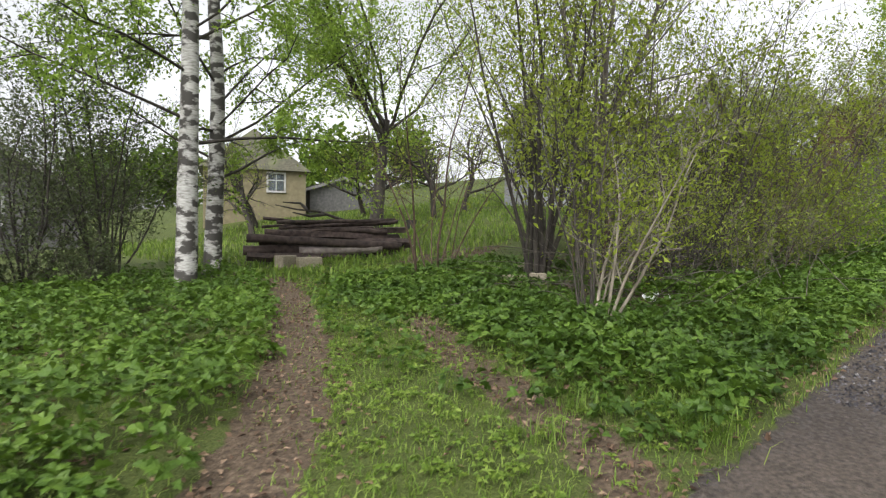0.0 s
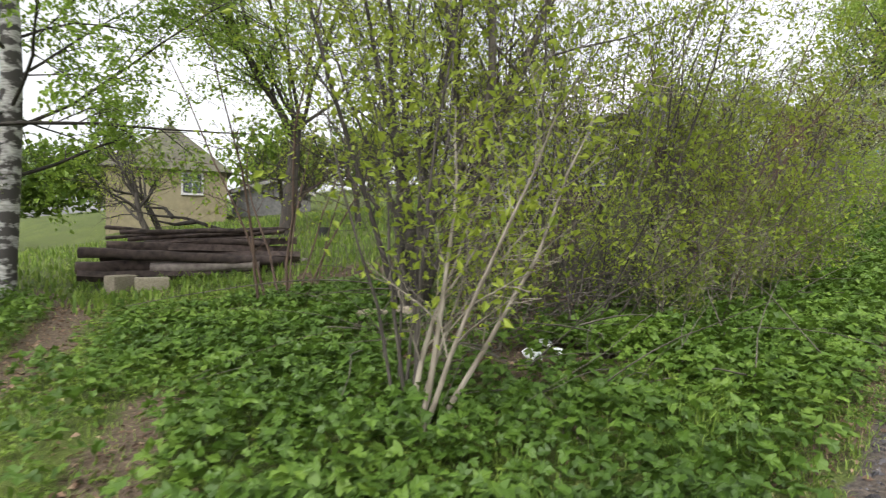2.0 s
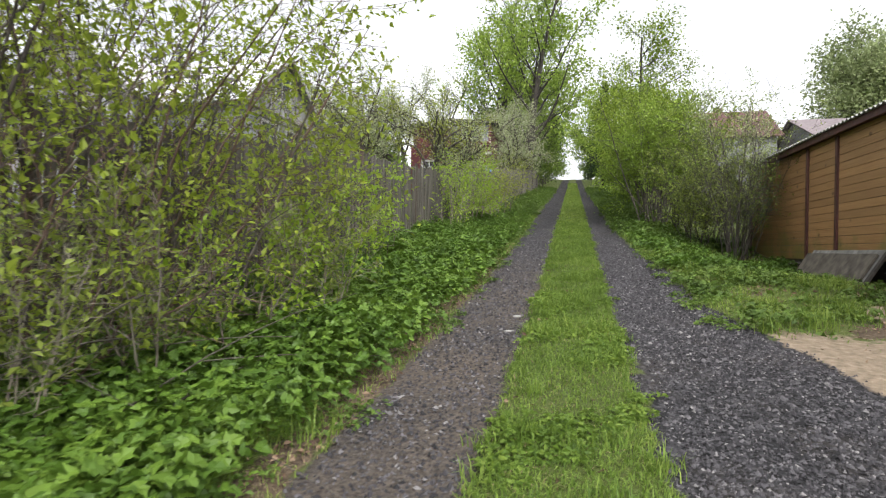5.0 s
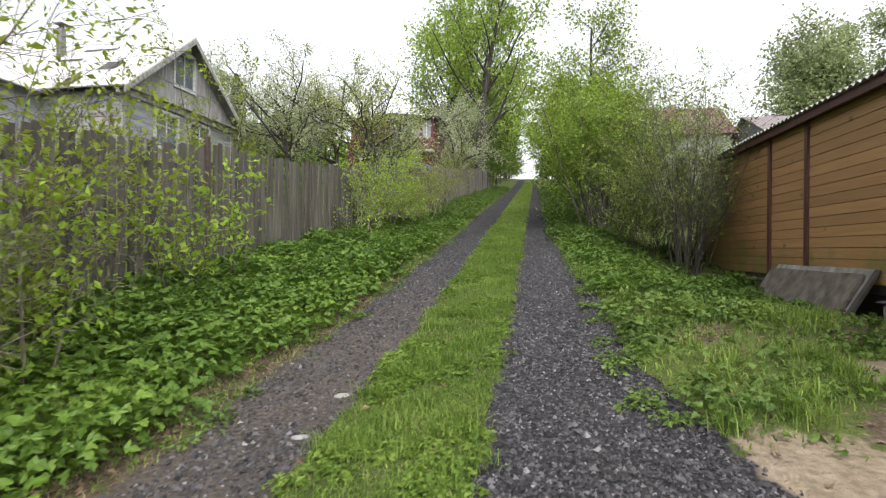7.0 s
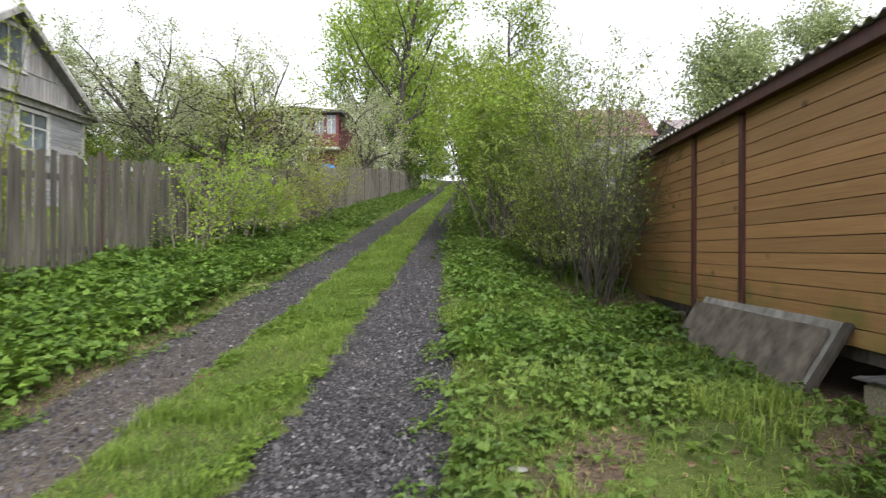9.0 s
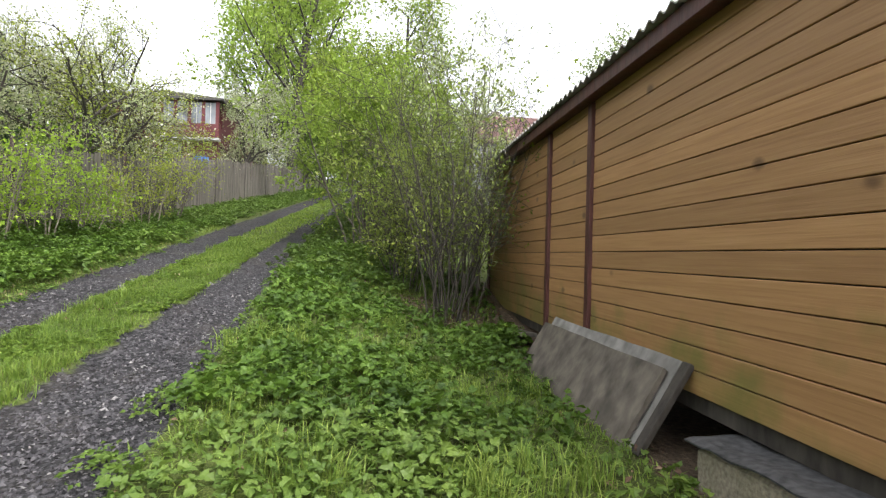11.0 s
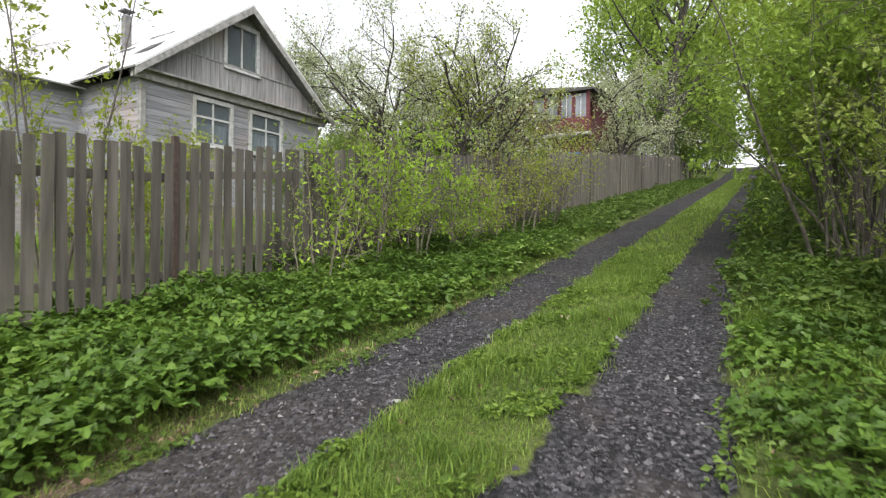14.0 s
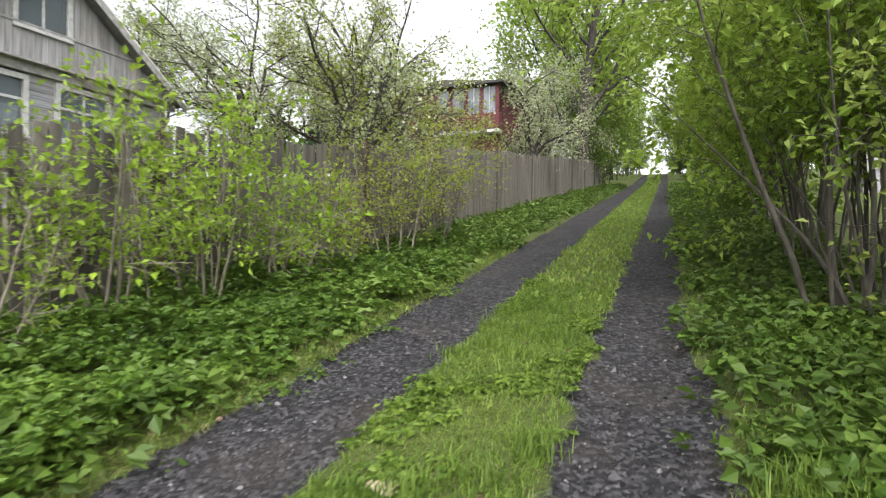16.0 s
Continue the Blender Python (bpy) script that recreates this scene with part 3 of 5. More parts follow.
def build_leaning_slabs():
    def sheet(w, h, t, seed):
        bm = box(-w / 2, w / 2, -t / 2, t / 2, 0, h)
        bmesh.ops.subdivide_edges(bm, edges=[e for e in bm.edges if e.calc_length() > 0.5], cuts=9)
        r = random.Random(seed)
        for v in bm.verts:
            if v.co.z > h * 0.9 or abs(v.co.x) > w * 0.48:
                v.co += Vector((r.uniform(-0.006, 0.006), 0, r.uniform(-0.009, 0.003)))
        return bm

    a = thing("cement_sheet", "stained grey cement sheet leaning against the shed wall", "sheet", pose(18.87, -4.84, 1.58, 30, 0, 1.0), "leaning sheets")
    part("sheet", sheet(2.6, 0.6, 0.035, 1), SLAB, a)
    b = thing("cement_sheet", "paler grey cement sheet leaning behind the front one", "sheet", pose(18.81, -4.905, 1.58, 30, 0, 1.0), "leaning sheets")
    part("sheet", sheet(2.6, 0.67, 0.04, 2), SLAB_PALE, b)
    c = thing("timber_board", "dark board end leaning beside the cement sheets", "board", pose(17.44, -4.9, 1.58, 31, 0, 0))
    part("board", box(-0.05, 0.05, -0.02, 0.02, 0, 0.68, 0.005), BARK_DARK, c)
    d = thing("loose_plank", "grey plank sticking out from under the shed", "plank", pose(21.6, -5.05, 1.78, 0, 5, -3))
    part("plank", box(-1.0, 1.0, -0.13, 0.13, 0, 0.05, 0.006), FENCE_WOOD, d)
    g = gz(22.0, -5.15)
    part("support_stone", box(-0.15, 0.15, -0.1, 0.12, g - 1.85, 0.0, 0.03), CONCRETE, d)
    e = thing("concrete_block", "rough concrete block capped with black roofing felt", "block", pose(16.05, -5.2, 1.44, 0, 3, 2))
    bm = box(-0.95, 0.95, -0.28, 0.12, -0.2, 0.4, 0.03)
    bmesh.ops.subdivide_edges(bm, edges=[x for x in bm.edges if x.calc_length() > 0.3], cuts=6)
    for v in bm.verts:
        v.co += Vector((noise.noise(v.co * 5), noise.noise(v.co * 5 + Vector((9, 0, 0))), noise.noise(v.co * 4 + Vector((0, 9, 0))))) * 0.022
    part("block", bm, CONCRETE, e)
    bm = bmesh.new()
    bmesh.ops.create_grid(bm, x_segments=26, y_segments=8, size=0.5, matrix=Matrix.Translation((0, -0.07, 0.435)) @ Matrix.Diagonal((1.98, 0.46, 1, 1)))
    for v in bm.verts:
        v.co.z += 0.018 * noise.noise(v.co * 6) - 0.09 * max(0, abs(v.co.y + 0.07) - 0.17) * (2 + noise.noise(v.co * 4))
    felt = part("felt", bm, FELT, e, "black bitumen felt cap")
    mod = felt.modifiers.new("thick", "SOLIDIFY")
    mod.thickness = 0.012


build_leaning_slabs()


# ---- plank fences ----
FENCE_A = np.array([(10.9, 4.0), (14.2, 3.88), (17.65, 3.74), (21.1, 3.6), (24.6, 3.32), (28.1, 2.98), (30.9, 2.74)])
FENCE_B = np.array([(31.2, 2.98), (35.0, 2.9), (39.0, 2.85), (43.0, 2.8), (47.0, 2.75), (51.0, 2.7), (55.0, 2.65), (59.0, 2.6)])


def plank_mesh(w, h, t, cut):
    """A sawn plank with a slightly slanted top and worn edges."""
    bm = prism([(-w / 2, 0), (w / 2, 0), (w / 2, h - cut), (w / 2 - 0.006, h), (-w / 2 + 0.006, h + cut), (-w / 2, h + cut - 0.006)], 0, t)
    me = bpy.data.meshes.new("plank")
    bm.to_mesh(me)
    bm.free()
    return me


def build_fence(line, tops, pitch, width, wood, post_material, label, post_tall, seed):
    r = random.Random(seed)
    fence = thing("fence", label, "fence")
    for a, b, ta, tb in zip(line[:-1], line[1:], tops[:-1], tops[1:]):
        d = b - a
        L = float(np.hypot(*d))
        yaw = math.degrees(math.atan2(d[1], d[0]))
        tb = ta + (tb - ta) * 0.86
        slope = (tb - ta) / L
        height = (ta + tb) / 2 - (gz(*a) + gz(*b)) / 2 - 0.08
        variants = [plank_mesh(width * k, height + dh, 0.022, c) for k, dh, c in ((1, 0, 0.0), (0.94, 0.02, 0.006), (1.05, -0.015, -0.005), (0.98, 0.035, 0.0), (1.0, -0.03, 0.004))]
        n = int(L / pitch)
        for i in range(n):
            u = (i + 0.5) * L / n
            x, y = a + d * u / L
            z = ta + slope * u - height + r.uniform(-0.012, 0.012)
            part("plank", r.choice(variants), wood, fence, m=pose(x, y, z, r.uniform(-0.8, 0.8), r.uniform(-0.9, 0.9), yaw + r.uniform(-1.5, 1.5)))
        for hgt in (height - 0.4, 0.33):
            m = pose(a[0], a[1], ta - hgt, 0, -math.degrees(math.atan(slope)), yaw)
            part("rail", box(0.02, L - 0.02, 0.024, 0.075, -0.045, 0.045, 0.005), wood, fence, m=m)
        part("post", box(-0.032, 0.032, -0.03, 0.03, -0.3, ta - gz(*a) + post_tall, 0.004), post_material, fence, "dark rusted steel post", m=pose(a[0], a[1], gz(*a), 0, 0, yaw))
    return fence


build_fence(FENCE_A, (3.2, 3.56, 3.96, 4.17, 4.62, 5.02, 5.36), 0.142, 0.1, FENCE_WOOD, STEEL, "weathered silver-grey plank fence with rusty steel posts", 0.09, 3)
build_fence(FENCE_B, [gz(*p) + 1.75 for p in FENCE_B], 0.105, 0.082, FENCE_NEW, BARK_DARK, "paler beige slat fence climbing beside the lane", 0.04, 4)
# ---- houses ----


def window_unit(parent, w, h, material, curtain=False, bars=1, m=None, rail=0.62):
    """A window with casing, sill, mullions, panes and a curtain; it faces -y, its lower left corner at the origin."""
    win = part("window", window_casing(w, h), material, parent, "weathered white window casing", m)
    part("sill", box(-0.12, w + 0.12, -0.1, 0.02, -0.13, -0.09, 0.006), material, win)
    for k in range(1, bars + 1):
        x = w * k / (bars + 1)
        part("mullion", box(x - 0.03, x + 0.03, -0.02, 0.02, 0, h), material, win)
    if rail:
        part("transom", box(0, w, -0.024, 0.024, h * rail - 0.03, h * rail + 0.03), material, win)
    for k in range(bars + 1):
        x0, x1 = w * k / (bars + 1), w * (k + 1) / (bars + 1)
        ob = part("pane", box(x0 + 0.03, x1 - 0.03, 0.0, 0.006, 0.02, h - 0.02), GLASS, win, "window pane")
        ob.visible_shadow = False
    if curtain:
        n = 30
        u = np.linspace(0.02, w - 0.02, n)
        yy = 0.12 + 0.018 * np.sin(u * 40)
        v = np.concatenate([np.stack([u, yy, np.full(n, 0.03)], 1), np.stack([u, yy, np.full(n, h * 0.5)], 1)])
        i = np.arange(n - 1)
        part("curtain", np_mesh("curtain", v, np.stack([i, i + 1, i + 1 + n, i + n], 1)), CURTAIN, win, "white net curtain")
    # flat dark panel behind the panes; the room's shade is in its colour
    part("room", box(0.0, w, 0.2, 0.26, 0, h), ROOM_SHADE, win)
    return win


def window_casing(w, h):
    return pierced((-0.11, w + 0.11), (-0.09, h + 0.12), [(0, w, 0, h)], -0.055, 0.03)


def slope_slab(hw, drop, y0, y1, thick, side, over):
    """One roof slope, its ridge at the origin's height."""
    k = (hw + over) / hw
    x, z = side * hw * k, -drop * k
    n = Vector((drop * side, 0, hw)).normalized() * thick
    return prism([(0, 0), (x, z), (x + n.x, z + n.z), (0 + 0, thick * 1.15)], y0, y1)


def build_grey_house():
    ax, ay, az, hw, drop = 28.95, 11.42, 10.15, 3.49, 2.72
    hs = thing("house", "faded grey wooden house with gable and silvery sheet-metal roof", "house", pose(ax, ay + 0.35, 0, 0, 0, -0.9))
    wallx, eave, depth, base = 3.12, az - drop, 8.5, gz(ax, ay) - 0.3
    wins = [(-1.62, -0.5, 5.92, 7.06), (0.3, 1.44, 5.92, 7.06)]
    part("foundation", box(-wallx, wallx, 0.05, depth, base, base + 0.7), CONCRETE, hs)
    # front siding, board by board, open at the windows
    z, k = base + 0.7, 0
    while z < eave - 0.02:
        zb = min(z + 0.17, eave - 0.02)
        cuts = sorted((a, b) for a, b, c, d in wins if zb > c and z < d)
        x = -wallx
        for a, b in cuts + [(wallx, wallx)]:
            if a - x > 0.03:
                part("board", prism([(x, z), (a, z), (a, zb - 0.01), (x, zb - 0.01)], 0.006 * (k % 2), 0.05), HOUSE_GREY, hs)
            x = b
        # side walls
        part("board", box(-wallx, -wallx + 0.05, 0.06, depth, z, zb - 0.01), HOUSE_GREY, hs)
        part("board", box(wallx - 0.05, wallx, 0.06, depth, z, zb - 0.01), HOUSE_GREY, hs)
        z, k = z + 0.17, k + 1
    inner = bmesh.new()
    for x in (-wallx + 0.06, wallx - 0.08):
        box(x, x + 0.02, 0.4, depth, base, eave, bm=inner)
    box(-wallx + 0.06, wallx - 0.06, 0.4, 0.42, base, eave, bm=inner)
    box(-wallx + 0.06, wallx - 0.06, depth - 0.05, depth, base, eave, bm=inner)
    part("inner_wall", inner, HOUSE_DIM, hs)
    for x in (-wallx, wallx):
        part("corner_board", box(x - 0.07, x + 0.07, -0.03, 0.1, base + 0.6, eave, 0.008), TRIM_GREY, hs)
    # gable: a lower skirt of vertical boards, a rail, an upper field, open at the attic window
    aw = (-0.62, 0.46, 8.3, 9.52)
    w = 0.15
    u = -wallx
    slope = drop / hw
    while u < wallx - 0.02:
        ub = min(u + w - 0.008, wallx)
        top = lambda q: az - 0.12 - abs(q) * slope
        za = eave + 0.1
        pieces = [(za, 8.28, -0.035), (8.3, 99, 0.0)]
        for lo, hi, yo in pieces:
            if aw[0] - 0.02 < u + w / 2 < aw[1] + 0.02 and hi > 9:
                lo = aw[3]
            ta, tb = min(hi, top(u)), min(hi, top(ub))
            if min(ta, tb) > lo + 0.02:
                part("board", prism([(u, lo), (ub, lo), (ub, tb), (u, ta)], yo, yo + 0.045), HOUSE_GABLE, hs)
        u += w
    part("rail_board", box(-2.2, 2.2, -0.06, 0.0, 8.27, 8.33, 0.006), TRIM_GREY, hs)
    part("belt", box(-hw - 0.02, hw + 0.02, -0.3, 0.02, eave - 0.0, eave + 0.05, 0.006), TRIM_GREY, hs)
    part("belt", box(-hw + 0.05, hw - 0.05, -0.12, 0.0, eave - 0.2, eave - 0.002, 0.006), TRIM_GREY, hs)
    for a, b, c, d in wins:
        window_unit(hs, b - a, d - c, WHITE_TRIM, True, m=pose(a, 0, c))
    window_unit(hs, aw[1] - aw[0], aw[3] - aw[2], WHITE_TRIM, m=pose(aw[0], 0, aw[2]), rail=0)
    window_unit(hs, 1.0, 1.15, WHITE_TRIM, m=pose(-wallx, 4.2, 5.9, 0, 0, -90))
    window_unit(hs, 1.0, 1.15, WHITE_TRIM, m=pose(-wallx, 7.4, 5.9, 0, 0, -90))
    for s in (-1, 1):
        part("roof", move_z(slope_slab(hw, drop, -0.42, depth + 0.3, 0.05, s, 0.05), az), TIN, hs, "silvery sheet-metal roof slope")
        b = prism([(0, az - 0.01), (s * hw * 1.02, az - drop * 1.02 - 0.01), (s * hw * 1.02, az - drop * 1.02 - 0.19), (0, az - 0.22)], -0.44, -0.4)
        part("barge_board", b, TRIM_GREY, hs)
        b = prism([(s * 0.05, az - 0.1), (s * hw, az - drop - 0.06), (s * hw, az - drop - 0.08), (s * 0.05, az - 0.13)], -0.4, 0.0)
        part("soffit", b, HOUSE_DIM, hs)
        for q in range(6):
            y = -0.2 + q * 1.5
            if y < depth:
                seam = prism([(s * 0.02, az + 0.062), (s * hw, az - drop + 0.062), (s * hw, az - drop + 0.085), (s * 0.02, az + 0.085)], y, y + 0.03)
                part("seam", seam, TIN, hs)
    for (y, k, l, h) in ((0.9, 0.55, 0.7, 0.16), (1.6, 0.86, 0.5, 0.22), (3.0, 0.42, 0.9, 0.05), (4.5, 0.9, 0.4, 0.2), (2.2, 0.2, 1.4, 0.04), (6.0, 0.93, 0.6, 0.12)):
        x0, x1 = -hw * k, -hw * min(1, k + h)
        part("roof_patch", prism([(x0, az - drop * k + 0.09), (x1, az - drop * min(1, k + h) + 0.09), (x1, az - drop * min(1, k + h) + 0.094), (x0, az - drop * k + 0.094)], y, y + l), TAR, hs, "dark torn roof patch")
    # cross wing, its gable facing down the lane
    wm = pose(-5.0, 6.0, 0, 0, 0, -89)
    part("wing_wall", pierced((-2.95, 2.95), (base - 0.4, eave), [(-2.0, -1.0, 5.7, 6.9), (0.9, 1.9, 5.7, 6.9)], 0, 0.15), HOUSE_GREY, hs, m=wm)
    part("wing_wall", box(2.8, 2.95, 0.152, 2.2, base - 0.4, eave), HOUSE_GREY, hs, m=wm)
    part("wing_wall", box(-2.95, -2.8, 0.152, 2.2, base - 0.4, eave), HOUSE_GREY, hs, m=wm)
    part("wing_gable", prism([(-2.95, eave), (2.95, eave), (0, az - 0.1)], 0.0, 0.12), HOUSE_GABLE, hs, m=wm)
    for s in (-1, 1):
        part("wing_roof", move_z(slope_slab(3.3, drop + 0.1, -0.4, 4.9, 0.05, s, 0.05), az + 0.02), TIN, hs, m=wm)
        part("wing_barge_board", prism([(0, az), (s * 3.3, eave - 0.08), (s * 3.3, eave - 0.28), (0, az - 0.22)], -0.44, -0.41), TRIM_GREY, hs, m=wm)
    for u in (-2.0, 0.9):
        window_unit(hs, 1.0, 1.2, WHITE_TRIM, m=wm @ pose(u, 0, 5.7))
    chim = part("chimney", box(-1.2, -0.98, 4.2, 4.42, az - 1.6, az + 0.25, 0.01), HOUSE_DIM, hs, "grey chimney pipe")
    part("cowl", box(-1.27, -0.91, 4.12, 4.5, az + 0.38, az + 0.41), TAR, chim)
    for x in (-1.19, -1.02):
        part("cowl_leg", box(x, x + 0.03, 4.28, 4.32, az + 0.23, az + 0.39), TAR, chim)


def move_z(bm, z):
    bmesh.ops.translate(bm, verts=bm.verts, vec=(0, 0, z))
    return bm


build_grey_house()


def build_simple_house(label, place, yaw, hw, drop, apex, depth, wall, roof, windows, over=0.3, hip=False, category="house", chimney=False):
    """A small gabled or hipped house, its gable facing -y: walls with real openings, roof, eaves, windows."""
    hs = thing("house", label, category, pose(place[0], place[1], 0, 0, 0, yaw))
    eave, base = apex - drop, gz(place[0], place[1]) - 0.6
    w = hw - over
    part("wall", pierced((-w, w), (base, eave), windows, 0, 0.18), wall, hs)
    part("wall", box(-w, -w + 0.18, 0.18, depth, base, eave), wall, hs)
    part("wall", box(w - 0.18, w, 0.18, depth, base, eave), wall, hs)
    part("wall", box(-w + 0.18, w - 0.18, depth - 0.18, depth, base, eave), wall, hs)
    if hip:
        bm = bmesh.new()
        vs = [bm.verts.new(p) for p in ((-hw, -over, eave), (hw, -over, eave), (hw, depth + over, eave), (-hw, depth + over, eave), (0, hw * 0.8, apex), (0, depth - hw * 0.8, apex))]
        for f in ((0, 1, 4), (1, 2, 5, 4), (2, 3, 5), (3, 0, 4, 5), (3, 2, 1, 0)):
            bm.faces.new([vs[i] for i in f])
        part("roof", bm, roof, hs)
    else:
        k = (apex - 0.12 - eave) / w
        gb = prism([(-w, eave), (w, eave), (0, apex - 0.12)], 0.0, 0.12)
        part("gable", gb, wall, hs)
        part("gable", prism([(-w, eave), (w, eave), (0, apex - 0.12)], depth - 0.12, depth), wall, hs)
        for s in (-1, 1):
            part("roof", move_z(slope_slab(hw, drop, -over, depth + over, 0.07, s, 0.05), apex), roof, hs)
            part("barge_board", prism([(0, apex), (s * hw, eave), (s * hw, eave - 0.18), (0, apex - 0.2)], -over - 0.03, -over), TRIM_GREY, hs)
    for a in windows:
        window_unit(hs, a[1] - a[0], a[3] - a[2], WHITE_TRIM, m=pose(a[0], 0, a[2]))
    if chimney:
        part("chimney", box(0.5, 0.95, depth * 0.5, depth * 0.5 + 0.45, apex - 1.0, apex + 0.5, 0.02), CONCRETE, hs)
    return hs


build_simple_house("ochre plastered cottage with mossy hipped roof", (14.3, 31.8), -22, 3.2, 2.9, 8.3, 6.5, YELLOW, ROOF_BROWN, [(0.7, 1.6, 4.2, 5.2)], hip=True)
build_simple_house("low dark outbuilding beside the ochre cottage", (21.2, 33.0), -22, 2.6, 0.9, 5.6, 4.5, HOUSE_DIM, TAR, [], category="outbuilding")
build_simple_house("dark grey cottage beyond the shrubs", (2.2, 30.0), 6, 3.2, 2.0, 5.2, 7.0, HOUSE_DIM, ROOF_BROWN, [(-1.0, 0.0, 1.9, 2.9)])
build_simple_house("house with red tiled roof behind the hedge", (48.5, -12.6), 0, 3.4, 2.3, 11.6, 4.5, HOUSE_GREY, ROOF_RED, [(-0.5, 0.6, 7.2, 8.3)], chimney=True)
build_simple_house("house with mauve sheet roof behind the shed", (47.0, -22.5), 0, 4.6, 2.0, 10.6, 8.5, HOUSE_GREY, ROOF_MAUVE, [(-0.5, 0.6, 6.2, 7.3)])


def build_red_house():
    x, y = 41.0, 4.6
    base = gz(x + 2, y + 2) - 0.5
    hs = thing("house", "dark red boarded house with a glazed upper veranda", "house", pose(x, y, 0, 0, 0, -90))
    # local: +x runs to -y of the world, so the front spans from -4.6 to 0
    part("wall", box(-5.0, 0, 0.05, 7.0, base, 8.55), RED_WALL, hs)
    part("wall", box(-5.0, 0, 0.6, 7.0, 8.552, 9.85), RED_WALL, hs)
    part("balustrade", box(-2.5, 0.12, -0.35, 0.04, 7.98, 8.6, 0.01), RED_WALL, hs, "dark red veranda balustrade")
    part("veranda_floor", box(-2.55, 0.12, -0.35, 0.04, 7.86, 7.975), WHITE_TRIM, hs)
    for i in range(5):
        u = -2.5 + i * 0.62
        part("veranda_post", box(u - 0.03, u + 0.12, -0.3, -0.2, 8.6, 9.66), RED_WALL, hs)
    for i in range(4):
        u = -2.41 + i * 0.62
        part("pane", box(u, u + 0.53, -0.26, -0.25, 8.62, 9.6), VERANDA_PANE, hs, "dull blue-grey veranda pane")
        part("glazing_bar", box(u + 0.25, u + 0.28, -0.275, -0.262, 8.62, 9.6), WHITE_TRIM, hs)
    part("eave", box(-2.7, 0.3, -0.5, 0.6, 9.67, 9.76), TAR, hs)
    part("roof", prism([(-5.4, 9.86), (0.4, 9.86), (0.3, 9.98), (-2.5, 10.25), (-5.3, 9.98)], 0.4, 7.4), ROOF_BROWN, hs)
    window_unit(hs, 0.55, 0.7, WHITE_TRIM, m=pose(-2.3, 0.04, 6.95), bars=0, rail=0)
    window_unit(hs, 0.8, 0.9, WHITE_TRIM, m=pose(-4.2, 0.04, 6.6))
    c = thing("crate_stack", "pale boarded crate standing behind the slat fence", "crate", pose(38.4, 4.4, gz(38.4, 4.4)))
    part("crate", box(-0.6, 0.6, -0.5, 0.5, -0.1, 1.41, 0.02), WHITE_TRIM, c)
    part("crate_lid", box(-0.65, 0.65, -0.55, 0.55, 1.411, 1.45, 0.01), FENCE_NEW, c)
    t = thing("plastic_tub", "bright blue plastic tub upside down on the crate", "tub", pose(38.1, 4.4, gz(38.4, 4.4) + 1.45))
    bm = bmesh.new()
    bmesh.ops.create_cone(bm, cap_ends=True, segments=24, radius1=0.38, radius2=0.28, depth=0.28, matrix=Matrix.Translation((0, 0, 0.14)))
    bmesh.ops.bevel(bm, geom=[e for e in bm.edges if e.calc_face_angle(0) > 1], offset=0.02, segments=2, affect="EDGES")
    part("tub", bm, BLUE, t)


build_red_house()


# ---- the log pile in the yard ----
def log_mesh(L, r, seed, square=False):
    q = random.Random(seed)
    n = 9
    pts = [(L * (i / (n - 1) - 0.5), q.uniform(-0.02, 0.02), q.uniform(-0.015, 0.015)) for i in range(n)]
    v, f = tubes([(pts, [r * q.uniform(0.92, 1.05) for _ in range(n)])], 4 if square else 9)
    me = np_mesh("log", v, f, None, not square)
    bm = bmesh.new()
    bm.from_mesh(me)
    bmesh.ops.holes_fill(bm, edges=[e for e in bm.edges if len(e.link_faces) == 1])
    bmesh.ops.recalc_face_normals(bm, faces=bm.faces)
    return bm


